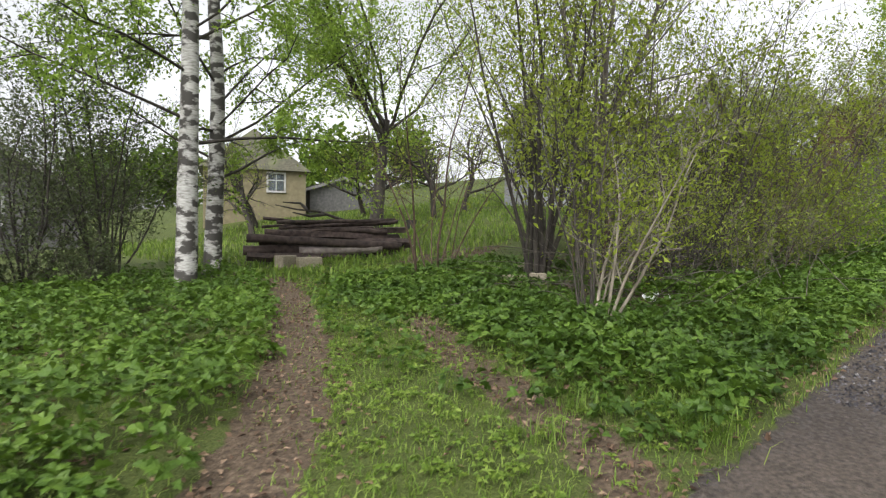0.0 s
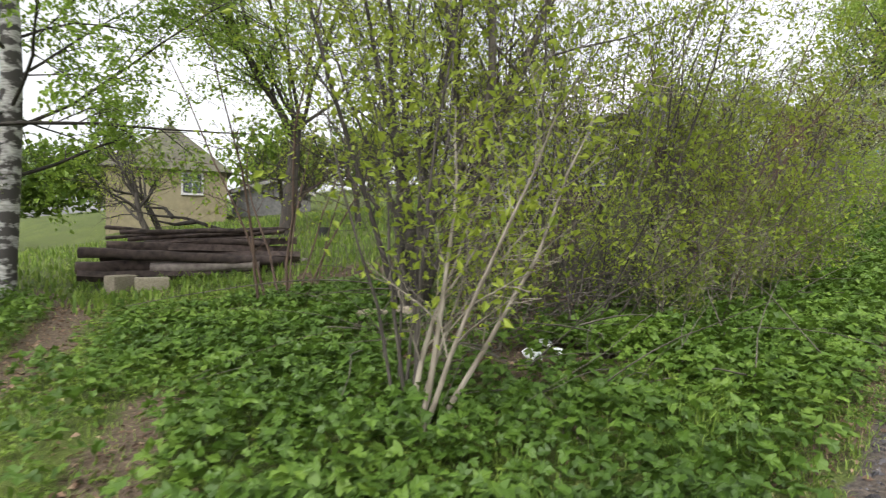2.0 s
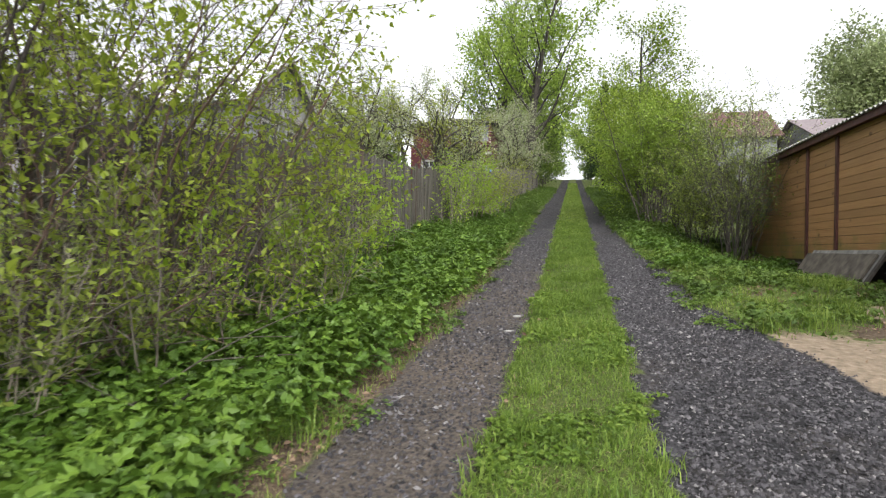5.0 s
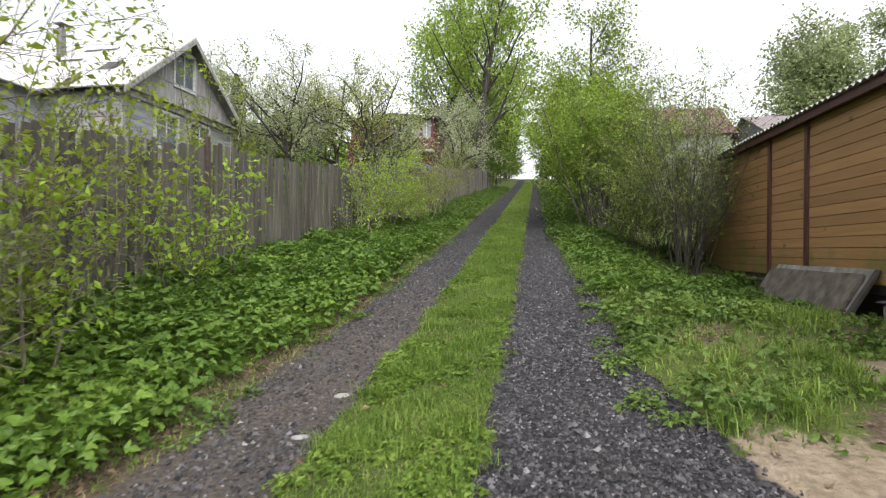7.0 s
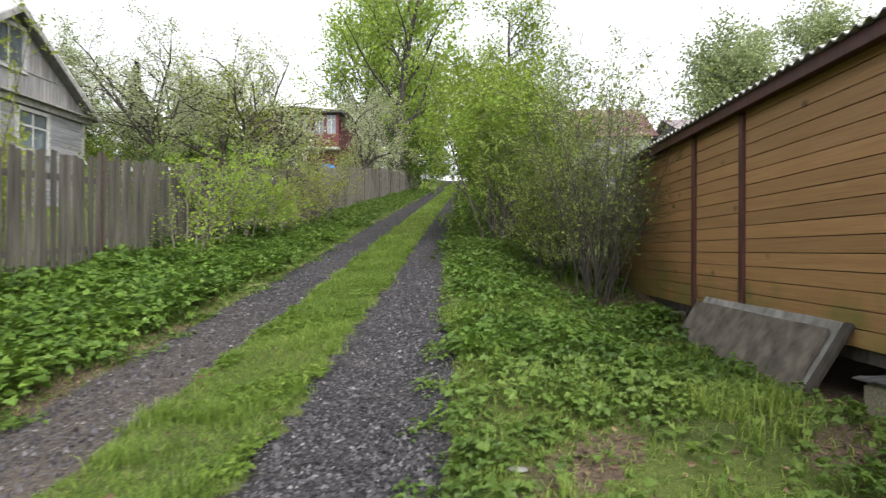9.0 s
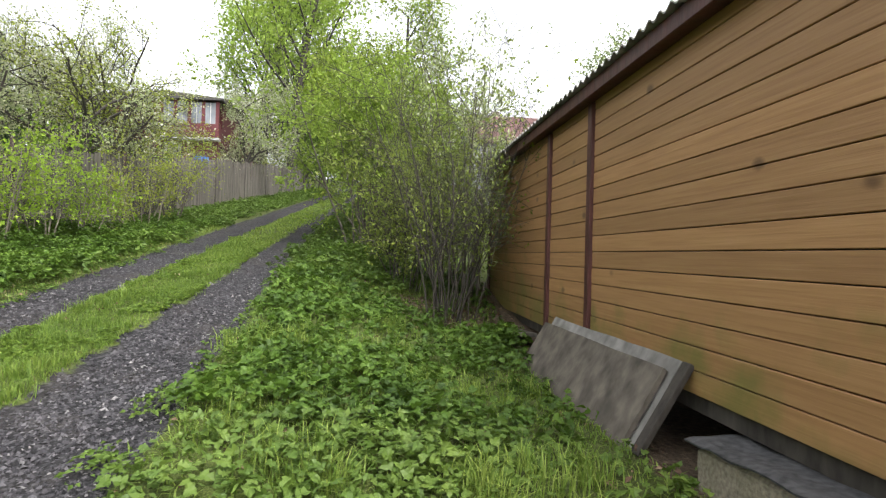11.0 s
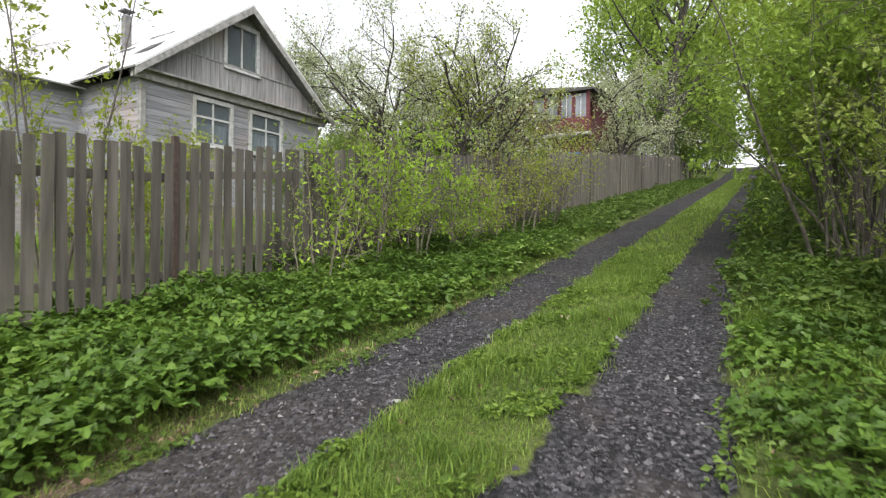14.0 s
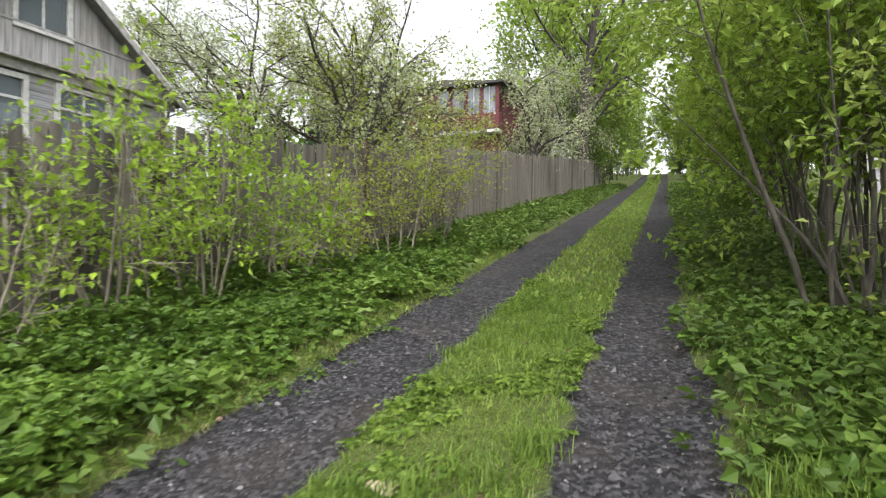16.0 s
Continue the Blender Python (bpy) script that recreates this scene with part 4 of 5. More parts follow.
def build_log_pile():
    cx, cy = 8.3, 13.6
    g = gz(cx, cy) - 0.12
    q = random.Random(5)
    rows = [(0.12, 7, 0.55), (0.33, 6, 0.45), (0.53, 5, 0.35), (0.7, 4, 0.22), (0.86, 3, 0.1)]
    k = 0
    for z, n, spread in rows:
        for i in range(n):
            L = q.uniform(2.2, 4.2)
            r = q.uniform(0.06, 0.15)
            y = (i - (n - 1) / 2) * 0.27
            k += 1
            grey = (i == 0 and z < 0.5) or q.random() < 0.12
            ob = thing("log", "silvered old house log on the rotting pile" if grey else "dark rotting log in the pile of old timber", "log", pose(cx + q.uniform(-0.75, 0.75), cy + y + q.uniform(-0.06, 0.06), g + z, q.uniform(0, 360), q.uniform(-4, 4), -24 + q.uniform(-9, 9)), "logs in the pile")
            part("log", log_mesh(L, r, k, q.random() < 0.45), LOG_GREY if grey else LOG, ob)
    for i in range(7):
        ob = thing("log", "thin dark pole lying across the log pile", "log", pose(cx + q.uniform(-0.9, 0.7), cy + q.uniform(-0.5, 0.6), g + 0.98 + 0.025 * i, 0, q.uniform(-6, 6), -24 + q.uniform(-14, 14)), "logs in the pile")
        part("log", log_mesh(q.uniform(2.6, 4.0), q.uniform(0.03, 0.055), 50 + i), LOG, ob)
    ob = thing("dead_branch", "forked dead branch lying on top of the log pile", "branch", pose(cx + 0.9, cy + 0.3, g + 1.06, 0, 0, 150))
    pts = [[(0, 0, 0), (0.5, 0.05, 0.16), (1.1, 0, 0.36), (1.7, 0.08, 0.4), (2.3, 0, 0.52)], [(0.9, 0, 0.28), (1.3, 0.3, 0.2), (1.8, 0.4, 0.3)], [(1.4, 0.05, 0.38), (1.6, -0.2, 0.6), (2.1, -0.3, 0.62)]]
    v, f = tubes([(p, np.linspace(0.06, 0.015, len(p))) for p in pts], 7)
    part("branch", np_mesh("branch", v, f, BARK_DARK, True), BARK_DARK, ob)
    # concrete blocks and a bin in the yard
    for x, y, w, h, yw in ((6.25, 12.55, 0.5, 0.32, 20), (6.7, 12.2, 0.6, 0.24, -15), (7.2, 6.1, 0.35, 0.2, 10), (7.75, 6.0, 0.3, 0.18, 40), (8.3, 6.6, 0.4, 0.22, -20)):
        b = thing("concrete_block", "grey concrete block half sunk in the weeds", "block", pose(x, y, gz(x, y), 0, 0, yw), "blocks in the yard")
        part("block", box(-w / 2, w / 2, -0.15, 0.15, -0.05, h, 0.02), CONCRETE, b)
    b = thing("bucket", "black plastic bucket standing on the grass", "bucket", pose(13.9, 16.9, gz(13.9, 16.9)))
    bm = bmesh.new()
    bmesh.ops.create_cone(bm, cap_ends=True, segments=20, radius1=0.16, radius2=0.22, depth=0.34, matrix=Matrix.Translation((0, 0, 0.17)))
    part("bucket", bm, BLACK, b)
    for x, y, s in ((7.05, 3.55, 0.08), (7.3, 3.42, 0.05), (7.5, 3.7, 0.06)):
        b = thing("plastic_litter", "crumpled dirty white plastic scrap among the twigs", "litter", pose(x, y, gz(x, y) + 0.08, 20, 10, x * 90), "plastic scraps")
        bm = bmesh.new()
        bmesh.ops.create_icosphere(bm, subdivisions=2, radius=s)
        for v in bm.verts:
            v.co = Vector((v.co.x * 1.3, v.co.y * 0.8, v.co.z * 0.6)) * (1 + 0.5 * noise.noise(v.co * 14))
        part("scrap", bm, PLASTIC, b)
    for x, y, s in ((22.35, 0.12, 0.1), (22.65, -0.22, 0.12), (13.9, 0.28, 0.07), (13.2, 0.3, 0.06), (20.4, 0.2, 0.05), (15.9, -2.4, 0.06)):
        b = thing("stone", "pale flat stone in the grass beside the rut", "stone", pose(x, y, gz(x, y), 0, 0, x * 50), "pale stones")
        bm = bmesh.new()
        bmesh.ops.create_icosphere(bm, subdivisions=2, radius=s)
        for v in bm.verts:
            v.co = Vector((v.co.x, v.co.y * 0.7, v.co.z * 0.22)) * (1 + 0.25 * noise.noise(v.co * 9))
        part("stone", bm, SLATE if s < 0.1 else STRAW_STONE, b)


STRAW_STONE = surface("buff_sandstone", (0.33, 0.26, 0.18), (0.52, 0.44, 0.33), 12)
build_log_pile()
# ---- trees and shrubs ----


def grow(q, base, heading, length, radius, spec):
    """Branches as polylines and the twig pieces that carry leaves."""
    lines, twigs = [], []

    def shoot(p, d, L, r, lvl):
        n = spec["segs"][lvl]
        pts, rad = [p], [r]
        for i in range(n):
            d = (d + Vector((q.gauss(0, 1), q.gauss(0, 1), q.gauss(0, 1))) * spec["wobble"][lvl] + Vector((0, 0, spec["lift"][lvl]))).normalized()
            p = p + d * (L / n)
            pts.append(p)
            rad.append(max(r * (1 - (i + 1) / n * spec.get("taper", 0.85)), 0.0025))
        lines.append((pts, rad, lvl))
        last = len(spec["segs"]) - 1
        if lvl >= spec["leaf_from"]:
            for a, b in zip(pts[1 if lvl < last else 0:-1], pts[2 if lvl < last else 1:]):
                twigs.append((a, b))
        if lvl < last:
            k = spec["kids"][lvl]
            s = spec["start"][lvl]
            for c in range(k):
                f = s + (1 - s) * (c + q.random()) / k
                j = min(int(f * n), n - 1)
                o = pts[j].lerp(pts[j + 1], f * n - j)
                ax = (pts[j + 1] - pts[j]).normalized()
                perp = ax.orthogonal().normalized()
                perp.rotate(Matrix.Rotation(q.uniform(0, 2 * math.pi), 3, ax))
                ang = radians(spec["angle"][lvl] * q.uniform(0.7, 1.3))
                nd = (ax * math.cos(ang) + perp * math.sin(ang)).normalized()
                if lvl == 0 and nd.z < spec.get("min_z", -1):
                    nd.z = spec["min_z"]
                    nd.normalize()
                shrink = 1 - spec.get("cone", 0.45) * f
                shoot(o, nd, L * spec["ratio"][lvl] * shrink * q.uniform(0.75, 1.2), max(rad[j] * spec["thin"][lvl], 0.003), lvl + 1)

    shoot(Vector(base), Vector(heading).normalized(), length, radius, 0)
    return lines, twigs


def plant(kind, label, category, place, stems, spec, bark, leaf, leaves, size, seed, group="", ratio=0.55, spread=0.12, extra=None, scatter=0.9, droop=0.0, limb=None, clumps=0.6):
    """A tree or shrub: trunk and limbs as one tapered mesh, a crown of single leaves, both under one thing."""
    q = random.Random(seed)
    gen = np.random.default_rng(seed)
    x, y = place
    ob = thing(kind, label, category, pose(x, y, gz(x, y) - 0.06), group)
    lines, twigs = [], []
    for base, heading, length, radius in stems:
        a, b = grow(q, base, heading, length, radius, spec)
        lines += a
        twigs += b
    thick = [(p, r) for p, r, l in lines if l == 0]
    mid = [(p, r) for p, r, l in lines if l == 1]
    fine = [(p, r) for p, r, l in lines if l > 1]
    vs, fs, base = [], [], 0
    sets = [(thick, spec.get("sides", 8)), (mid, 4), (fine, 3)]
    if limb:
        w = [tubes(g, s) for g, s in sets[1:]]
        v = np.concatenate([w[0][0], w[1][0]])
        f = np.concatenate([w[0][1], w[1][1] + len(w[0][0])])
        part("limb_crown", np_mesh("limbs", v, f, limb, True), limb, ob, "dark thin limbs")
        sets = sets[:1]
    for group_lines, sides in sets:
        if group_lines:
            v, f = tubes(group_lines, sides)
            vs.append(v)
            fs.append(f + base)
            base += len(v)
    part("trunk", np_mesh("trunk", np.concatenate(vs), np.concatenate(fs), bark, True), bark, ob)
    if leaves:
        A = np.array([t[0] for t in twigs], float)
        B = np.array([t[1] for t in twigs], float)
        w = np.linalg.norm(B - A, axis=1) * gen.lognormal(0, clumps, len(A))
        pick = gen.choice(len(A), leaves, p=w / w.sum())
        t = gen.random((leaves, 1))
        at = A[pick] * (1 - t) + B[pick] * t
        along = unit(B[pick] - A[pick]) + gen.normal(size=(leaves, 3)) * scatter + np.array([0, 0, -droop])
        at = at + gen.normal(size=(leaves, 3)) * spread * 0.5
        s = size * (0.6 + 0.8 * gen.random((leaves, 1)))
        v, f = leaf_blades(at, along, s, ratio, 0.12, gen)
        part("crown" if kind.endswith("tree") else "foliage", np_mesh("crown", v, f, leaf), leaf, ob)
        if extra:
            mat2, n2, s2 = extra
            pick = gen.choice(len(A), n2, p=w / w.sum())
            t = gen.random((n2, 1))
            at = A[pick] * (1 - t) + B[pick] * t + gen.normal(size=(n2, 3)) * spread * 0.6
            v, f = leaf_blades(at, gen.normal(size=(n2, 3)), s2, 0.9, 0.1, gen)
            part("blossom", np_mesh("blossom", v, f, mat2), mat2, ob)
    return ob


def fan(n, spread, length, radius, q, ring=0.2, lean=(0, 0)):
    """Several stems from one stool."""
    out = []
    for i in range(n):
        a = 2 * math.pi * (i + q.random()) / n
        k = q.uniform(0.3, 1) * spread
        d = (math.cos(a) * k + lean[0], math.sin(a) * k + lean[1], 1)
        out.append(((math.cos(a) * ring * q.random(), math.sin(a) * ring * q.random(), 0), d, length * q.uniform(0.7, 1.1), radius * q.uniform(0.6, 1.15)))
    return out


Q = random.Random(11)
THICKET_SPEC = dict(segs=(8, 4, 2), wobble=(0.09, 0.13, 0.17), lift=(0.0, 0.02, 0.0), kids=(9, 3), start=(0.2, 0.15), angle=(46, 45), ratio=(0.4, 0.45), thin=(0.34, 0.5), leaf_from=1, cone=0.4, sides=5)
LOW_SPEC = dict(segs=(7, 4, 1), wobble=(0.09, 0.14, 0.18), lift=(0.0, -0.03, 0.0), kids=(12, 5), start=(0.03, 0.1), angle=(52, 48), ratio=(0.36, 0.5), thin=(0.35, 0.5), leaf_from=1, cone=0.5, sides=6)
SLIM_SPEC = dict(segs=(9, 5, 2), wobble=(0.04, 0.12, 0.18), lift=(0.03, 0.05, 0.0), kids=(13, 5), start=(0.22, 0.2), angle=(42, 45), ratio=(0.24, 0.45), thin=(0.35, 0.5), leaf_from=1, cone=0.45, sides=6)
BIRCH_SPEC = dict(segs=(14, 5, 3, 2), wobble=(0.025, 0.1, 0.16, 0.2), lift=(0.03, -0.01, -0.09, -0.2), kids=(30, 7, 4), start=(0.16, 0.2, 0.1), angle=(70, 45, 40), ratio=(0.36, 0.5, 0.5), thin=(0.2, 0.5, 0.6), leaf_from=2, cone=0.6, sides=14, taper=0.8)
MAPLE_SPEC = dict(segs=(6, 7, 4, 2), wobble=(0.04, 0.1, 0.12, 0.15), lift=(0.05, 0.06, 0.04, 0.02), kids=(9, 8, 4), start=(0.7, 0.15, 0.15), angle=(40, 42, 45), ratio=(1.7, 0.45, 0.5), thin=(0.45, 0.4, 0.5), leaf_from=2, cone=0.1, sides=12, taper=0.5)
APPLE_SPEC = dict(segs=(5, 5, 3, 1), wobble=(0.16, 0.2, 0.2, 0.2), lift=(0.1, 0.05, 0.06, 0.05), kids=(7, 8, 5), start=(0.35, 0.2, 0.15), angle=(48, 50, 45), ratio=(1.0, 0.5, 0.5), thin=(0.6, 0.5, 0.5), leaf_from=2, cone=0.2, sides=9, taper=0.55)
WILLOW_SPEC = dict(segs=(8, 4, 2), wobble=(0.08, 0.12, 0.16), lift=(0.0, 0.02, 0.0), kids=(10, 5), start=(0.2, 0.15), angle=(38, 45), ratio=(0.36, 0.45), thin=(0.4, 0.5), leaf_from=1, cone=0.4, sides=6)
HEDGE_SPEC = dict(segs=(7, 4, 1), wobble=(0.09, 0.14, 0.18), lift=(0.0, 0.0, 0.0), kids=(10, 5), start=(0.2, 0.1), angle=(48, 48), ratio=(0.36, 0.5), thin=(0.35, 0.5), leaf_from=1, cone=0.3, sides=6)
ROUND_HEDGE_SPEC = dict(segs=(7, 5, 2), wobble=(0.1, 0.14, 0.18), lift=(0.02, 0.0, 0.0), kids=(9, 6), start=(0.4, 0.12), angle=(60, 50), ratio=(0.36, 0.48), thin=(0.38, 0.5), leaf_from=1, cone=0.35, sides=6)
ROUND_SPEC = dict(segs=(8, 6, 4, 2), wobble=(0.05, 0.12, 0.15, 0.16), lift=(0.03, 0.05, 0.02, 0.0), kids=(26, 8, 4), start=(0.16, 0.25, 0.2), angle=(62, 45, 45), ratio=(0.42, 0.42, 0.45), thin=(0.4, 0.42, 0.5), leaf_from=2, cone=0.45, sides=9, taper=0.8)
TALL_SPEC = dict(segs=(10, 7, 4, 1), wobble=(0.04, 0.1, 0.14, 0.16), lift=(0.03, 0.05, 0.02, -0.02), kids=(15, 8, 4), start=(0.22, 0.25, 0.1), angle=(48, 45, 45), ratio=(0.52, 0.42, 0.45), thin=(0.45, 0.42, 0.5), leaf_from=2, cone=0.4, sides=10, taper=0.8)

# the yard
plant("birch_tree", "white-barked birch with dark marks at the footpath", "tree", (3.37, 11.0), [((0, 0, 0), (0.02, 0.0, 1), 15, 0.21)], BIRCH_SPEC, BIRCH, LEAF_BIRCH, 25000, 0.095, 21, "birches", spread=0.2, limb=BARK_DARK)
plant("birch_tree", "second birch, darker bark, leaning slightly outwards", "tree", (4.4, 12.4), [((0, 0, 0), (0.03, 0.03, 1), 14, 0.2)], BIRCH_SPEC, BIRCH_OLD, LEAF_BIRCH, 23000, 0.095, 22, "birches", spread=0.2, limb=BARK_DARK)
plant("maple_tree", "tall spring maple with a forked grey-brown trunk", "tree", (13.7, 19.0), [((0, 0, 0), (0.0, 0.02, 1), 4.6, 0.3)], MAPLE_SPEC, BARK_DARK, LEAF_MAPLE, 22000, 0.12, 23, spread=0.5)
for i, (x, y, h, n) in enumerate(((17.2, 19.2, 3.0, 2200), (15.6, 22.0, 2.8, 1500), (20.5, 20.5, 3.2, 3000), (18.0, 26.0, 3.2, 2600), (11.0, 25.0, 2.8, 1600), (12.4, 27.5, 3.0, 1800), (22.5, 24.0, 3.2, 3000))):
    plant("fruit_tree", "old crooked fruit tree with sparse young leaves", "tree", (x, y), [((0, 0, 0), (Q.uniform(-0.3, 0.3), Q.uniform(-0.2, 0.2), 1), h, 0.15)], APPLE_SPEC, BARK_DARK, LEAF_WILLOW, n, 0.07, 30 + i, "yard fruit trees", spread=0.2)
for i, (x, y, h) in enumerate(((2.6, 13.8, 4.6), (1.1, 13.2, 4.8), (-0.4, 13.6, 4.6), (-2.2, 13.0, 4.4), (3.2, 16.5, 4.4), (-4.2, 13.5, 4.4), (1.8, 16.8, 4.6))):
    plant("lilac_shrub", "tall dark lilac shrub with small dull leaves", "shrub", (x, y), fan(8, 0.42, h, 0.035, Q, 0.4), HEDGE_SPEC, BARK_DARK, LEAF_DARK, 4600, 0.075, 50 + i, "dark shrubs by the yard", spread=0.22)

for i, (x, y) in enumerate(((-3.2, 12.6), (-1.4, 12.4), (0.3, 12.9), (1.9, 12.8), (-0.5, 14.6), (2.4, 14.9))):
    plant("lilac_shrub", "low dark shrub below the lilacs", "shrub", (x, y), fan(7, 0.6, 1.3, 0.015, Q, 0.5), LOW_SPEC, BARK_DARK, LEAF_DARK, 1500, 0.08, 60 + i, "dark shrubs by the yard", spread=0.2)

# the thicket between yard and lane
plant("willow_shrub", "multi-stemmed willow clump with dark slender stems", "shrub", (7.9, 6.1), fan(12, 0.3, 7.2, 0.055, Q, 0.28), WILLOW_SPEC, BARK_DARK, LEAF_WILLOW, 5200, 0.085, 71, "willow thicket", spread=0.2)
plant("willow_shrub", "grey goat willow with thick upright stems", "shrub", (8.6, 5.6), fan(5, 0.16, 7.4, 0.085, Q, 0.2), WILLOW_SPEC, BARK, LEAF_WILLOW, 4600, 0.085, 72, "willow thicket", spread=0.2)
plant("willow_shrub", "pale-stemmed willow leaning over the weeds", "shrub", (5.2, 3.2), fan(5, 0.3, 2.8, 0.025, Q, 0.14, (0.5, -0.1)), WILLOW_SPEC, BARK_LIGHT, LEAF_THICKET, 800, 0.065, 73, "willow thicket", spread=0.18)
plant("willow_shrub", "young upright willow shoots beside the leaning one", "shrub", (5.4, 3.5), fan(6, 0.24, 4.4, 0.017, Q, 0.2, (0.1, 0.1)), WILLOW_SPEC, BARK_DARK, LEAF_THICKET, 1500, 0.07, 74, "willow thicket", spread=0.18)
for i, (x, y, n, h, lx, ly, lv) in enumerate(((9.4, 4.6, 13, 5.4, 0.25, -0.05, 5200), (10.4, 4.3, 14, 5.2, 0.3, -0.1, 5600), (11.2, 3.6, 14, 4.4, 0.25, -0.15, 5600), (11.9, 3.4, 12, 3.4, 0.15, -0.15, 4200), (11.7, 4.9, 13, 4.8, 0.0, 0.0, 5200), (9.9, 6.0, 12, 6.0, 0.1, 0.0, 4600), (11.0, 6.0, 12, 6.0, 0.0, 0.0, 4800), (11.9, 7.2, 12, 5.8, -0.1, 0.0, 4800), (7.4, 8.4, 8, 5.0, 0.0, 0.1, 2000), (10.9, 8.2, 10, 6.4, 0.0, 0.1, 3800))):
    plant("willow_shrub", "dense arching willow thicket, yellow-green small leaves", "shrub", (x, y), fan(n, 0.55, h, 0.025, Q, 0.6, (lx, ly)), THICKET_SPEC, (BARK, BARK_DARK, BARK_RED)[i % 3], LEAF_THICKET, int(lv * 0.6), 0.07, 80 + i, "willow thicket", spread=0.16)
for i, (x, y, h, n) in enumerate(((8.7, 3.0, 1.3, 900), (9.7, 2.7, 1.5, 1100), (10.6, 2.5, 1.4, 1100), (11.5, 2.4, 1.5, 1200), (12.4, 2.3, 1.4, 1100), (13.3, 2.5, 1.6, 1200), (7.3, 4.3, 1.2, 700))):
    plant("sapling", "low leafy sapling at the thicket's edge", "sapling", (x, y), fan(6, 0.5, h, 0.012, Q, 0.3), WILLOW_SPEC, BARK_LIGHT, LEAF_LIME if i in (3, 5) else LEAF_OLIVE, n * 2 // 3, 0.062, 100 + i, "saplings", spread=0.1)

for i, (x, y, h) in enumerate(((8.2, 3.7, 2.3), (7.7, 4.7, 2.6), (9.1, 3.6, 2.4), (10.1, 3.3, 2.4), (8.9, 4.9, 3.0))):
    plant("willow_shrub", "low leafy willow filling the thicket's foot", "shrub", (x, y), fan(9, 0.6, h, 0.014, Q, 0.4, (0.2, -0.15)), THICKET_SPEC, (BARK_DARK, BARK_RED)[i % 2], LEAF_THICKET, 1000, 0.062, 112 + i, "willow thicket", spread=0.12)

# along the plank fence
for i, (x, y, h, n, nl, lf) in enumerate(((14.3, 3.2, 2.6, 4, 480, LEAF_WILLOW), (15.2, 3.2, 2.2, 4, 480, LEAF_WILLOW), (16.3, 3.2, 1.9, 3, 330, LEAF_LIME), (17.2, 3.1, 1.7, 3, 300, LEAF_LIME), (15.9, 2.9, 1.2, 4, 350, LEAF_LIME), (13.8, 2.9, 1.6, 4, 420, LEAF_WILLOW), (14.6, 4.6, 4.0, 2, 260, LEAF_LIME))):
    plant("sapling", "thin sapling with bright young leaves against the plank fence", "sapling", (x, y), fan(n, 0.25, h, 0.014, Q, 0.2), WILLOW_SPEC, BARK, lf, nl * 3 // 4, 0.09, 120 + i, "fence saplings", spread=0.1)
for i, (x, y, h, n, nl, lf, br) in enumerate(((22.7, 3.0, 1.7, 5, 450, LEAF_LIME, BARK_LIGHT), (23.8, 2.95, 2.3, 7, 1700, LEAF_LIME, BARK_LIGHT), (24.7, 2.85, 2.15, 7, 2000, LEAF_LIME, BARK_LIGHT), (25.6, 2.6, 1.35, 7, 1300, LEAF_LIME, BARK_LIGHT), (26.7, 2.55, 1.3, 7, 900, LEAF_WILLOW, BARK_LIGHT), (28.0, 2.45, 2.1, 8, 1900, LEAF_WILLOW, BARK_LIGHT), (29.2, 2.3, 2.3, 8, 2000, LEAF_WILLOW, BARK))):
    plant("elder_shrub", "bright lime-green elder shrub in front of the plank fence" if lf is LEAF_LIME else "twiggy shrub with small olive leaves by the fence", "shrub", (x, y), fan(n, 0.32, h, 0.018, Q, 0.3), HEDGE_SPEC, br, lf, nl, 0.07 if lf is LEAF_LIME else 0.06, 140 + i, "fence shrubs", spread=0.1)
plant("sapling", "slender young tree with sparse leaves behind the plank fence", "sapling", (20.9, 5.8), fan(4, 0.32, 5.0, 0.03, Q, 0.2), SLIM_SPEC, BARK, LEAF_WILLOW, 1300, 0.085, 158, "fence saplings", spread=0.1)
# gardens behind the fence
for i, (x, y, h, nl, bl) in enumerate(((31.6, 5.6, 2.7, 2600, 900), (33.8, 6.9, 3.7, 3600, 1600), (36.0, 6.9, 3.5, 3600, 1200), (33.6, 9.6, 3.8, 4600, 2600), (37.2, 8.6, 3.9, 4600, 3000), (40.0, 3.5, 2.9, 2600, 2000), (44.0, 3.5, 3.6, 4600, 4200), (47.0, 4.2, 4.0, 4600, 3000), (38.5, 13.5, 4.2, 4600, 2600), (34.5, 14.0, 4.2, 4800, 1200), (43.0, 12.5, 4.2, 4600, 1600), (30.4, 5.2, 2.0, 1600, 300))):
    plant("fruit_tree", "old fruit tree in pale blossom behind the fence", "tree", (x, y), [((0, 0, 0), (Q.uniform(-0.25, 0.25), Q.uniform(-0.2, 0.2), 1), h, 0.15)], APPLE_SPEC, BARK_DARK, LEAF_WILLOW if i < 3 else LEAF_PALE, nl, 0.09, 160 + i, "garden fruit trees", spread=0.25, extra=(BLOSSOM, bl, 0.085))
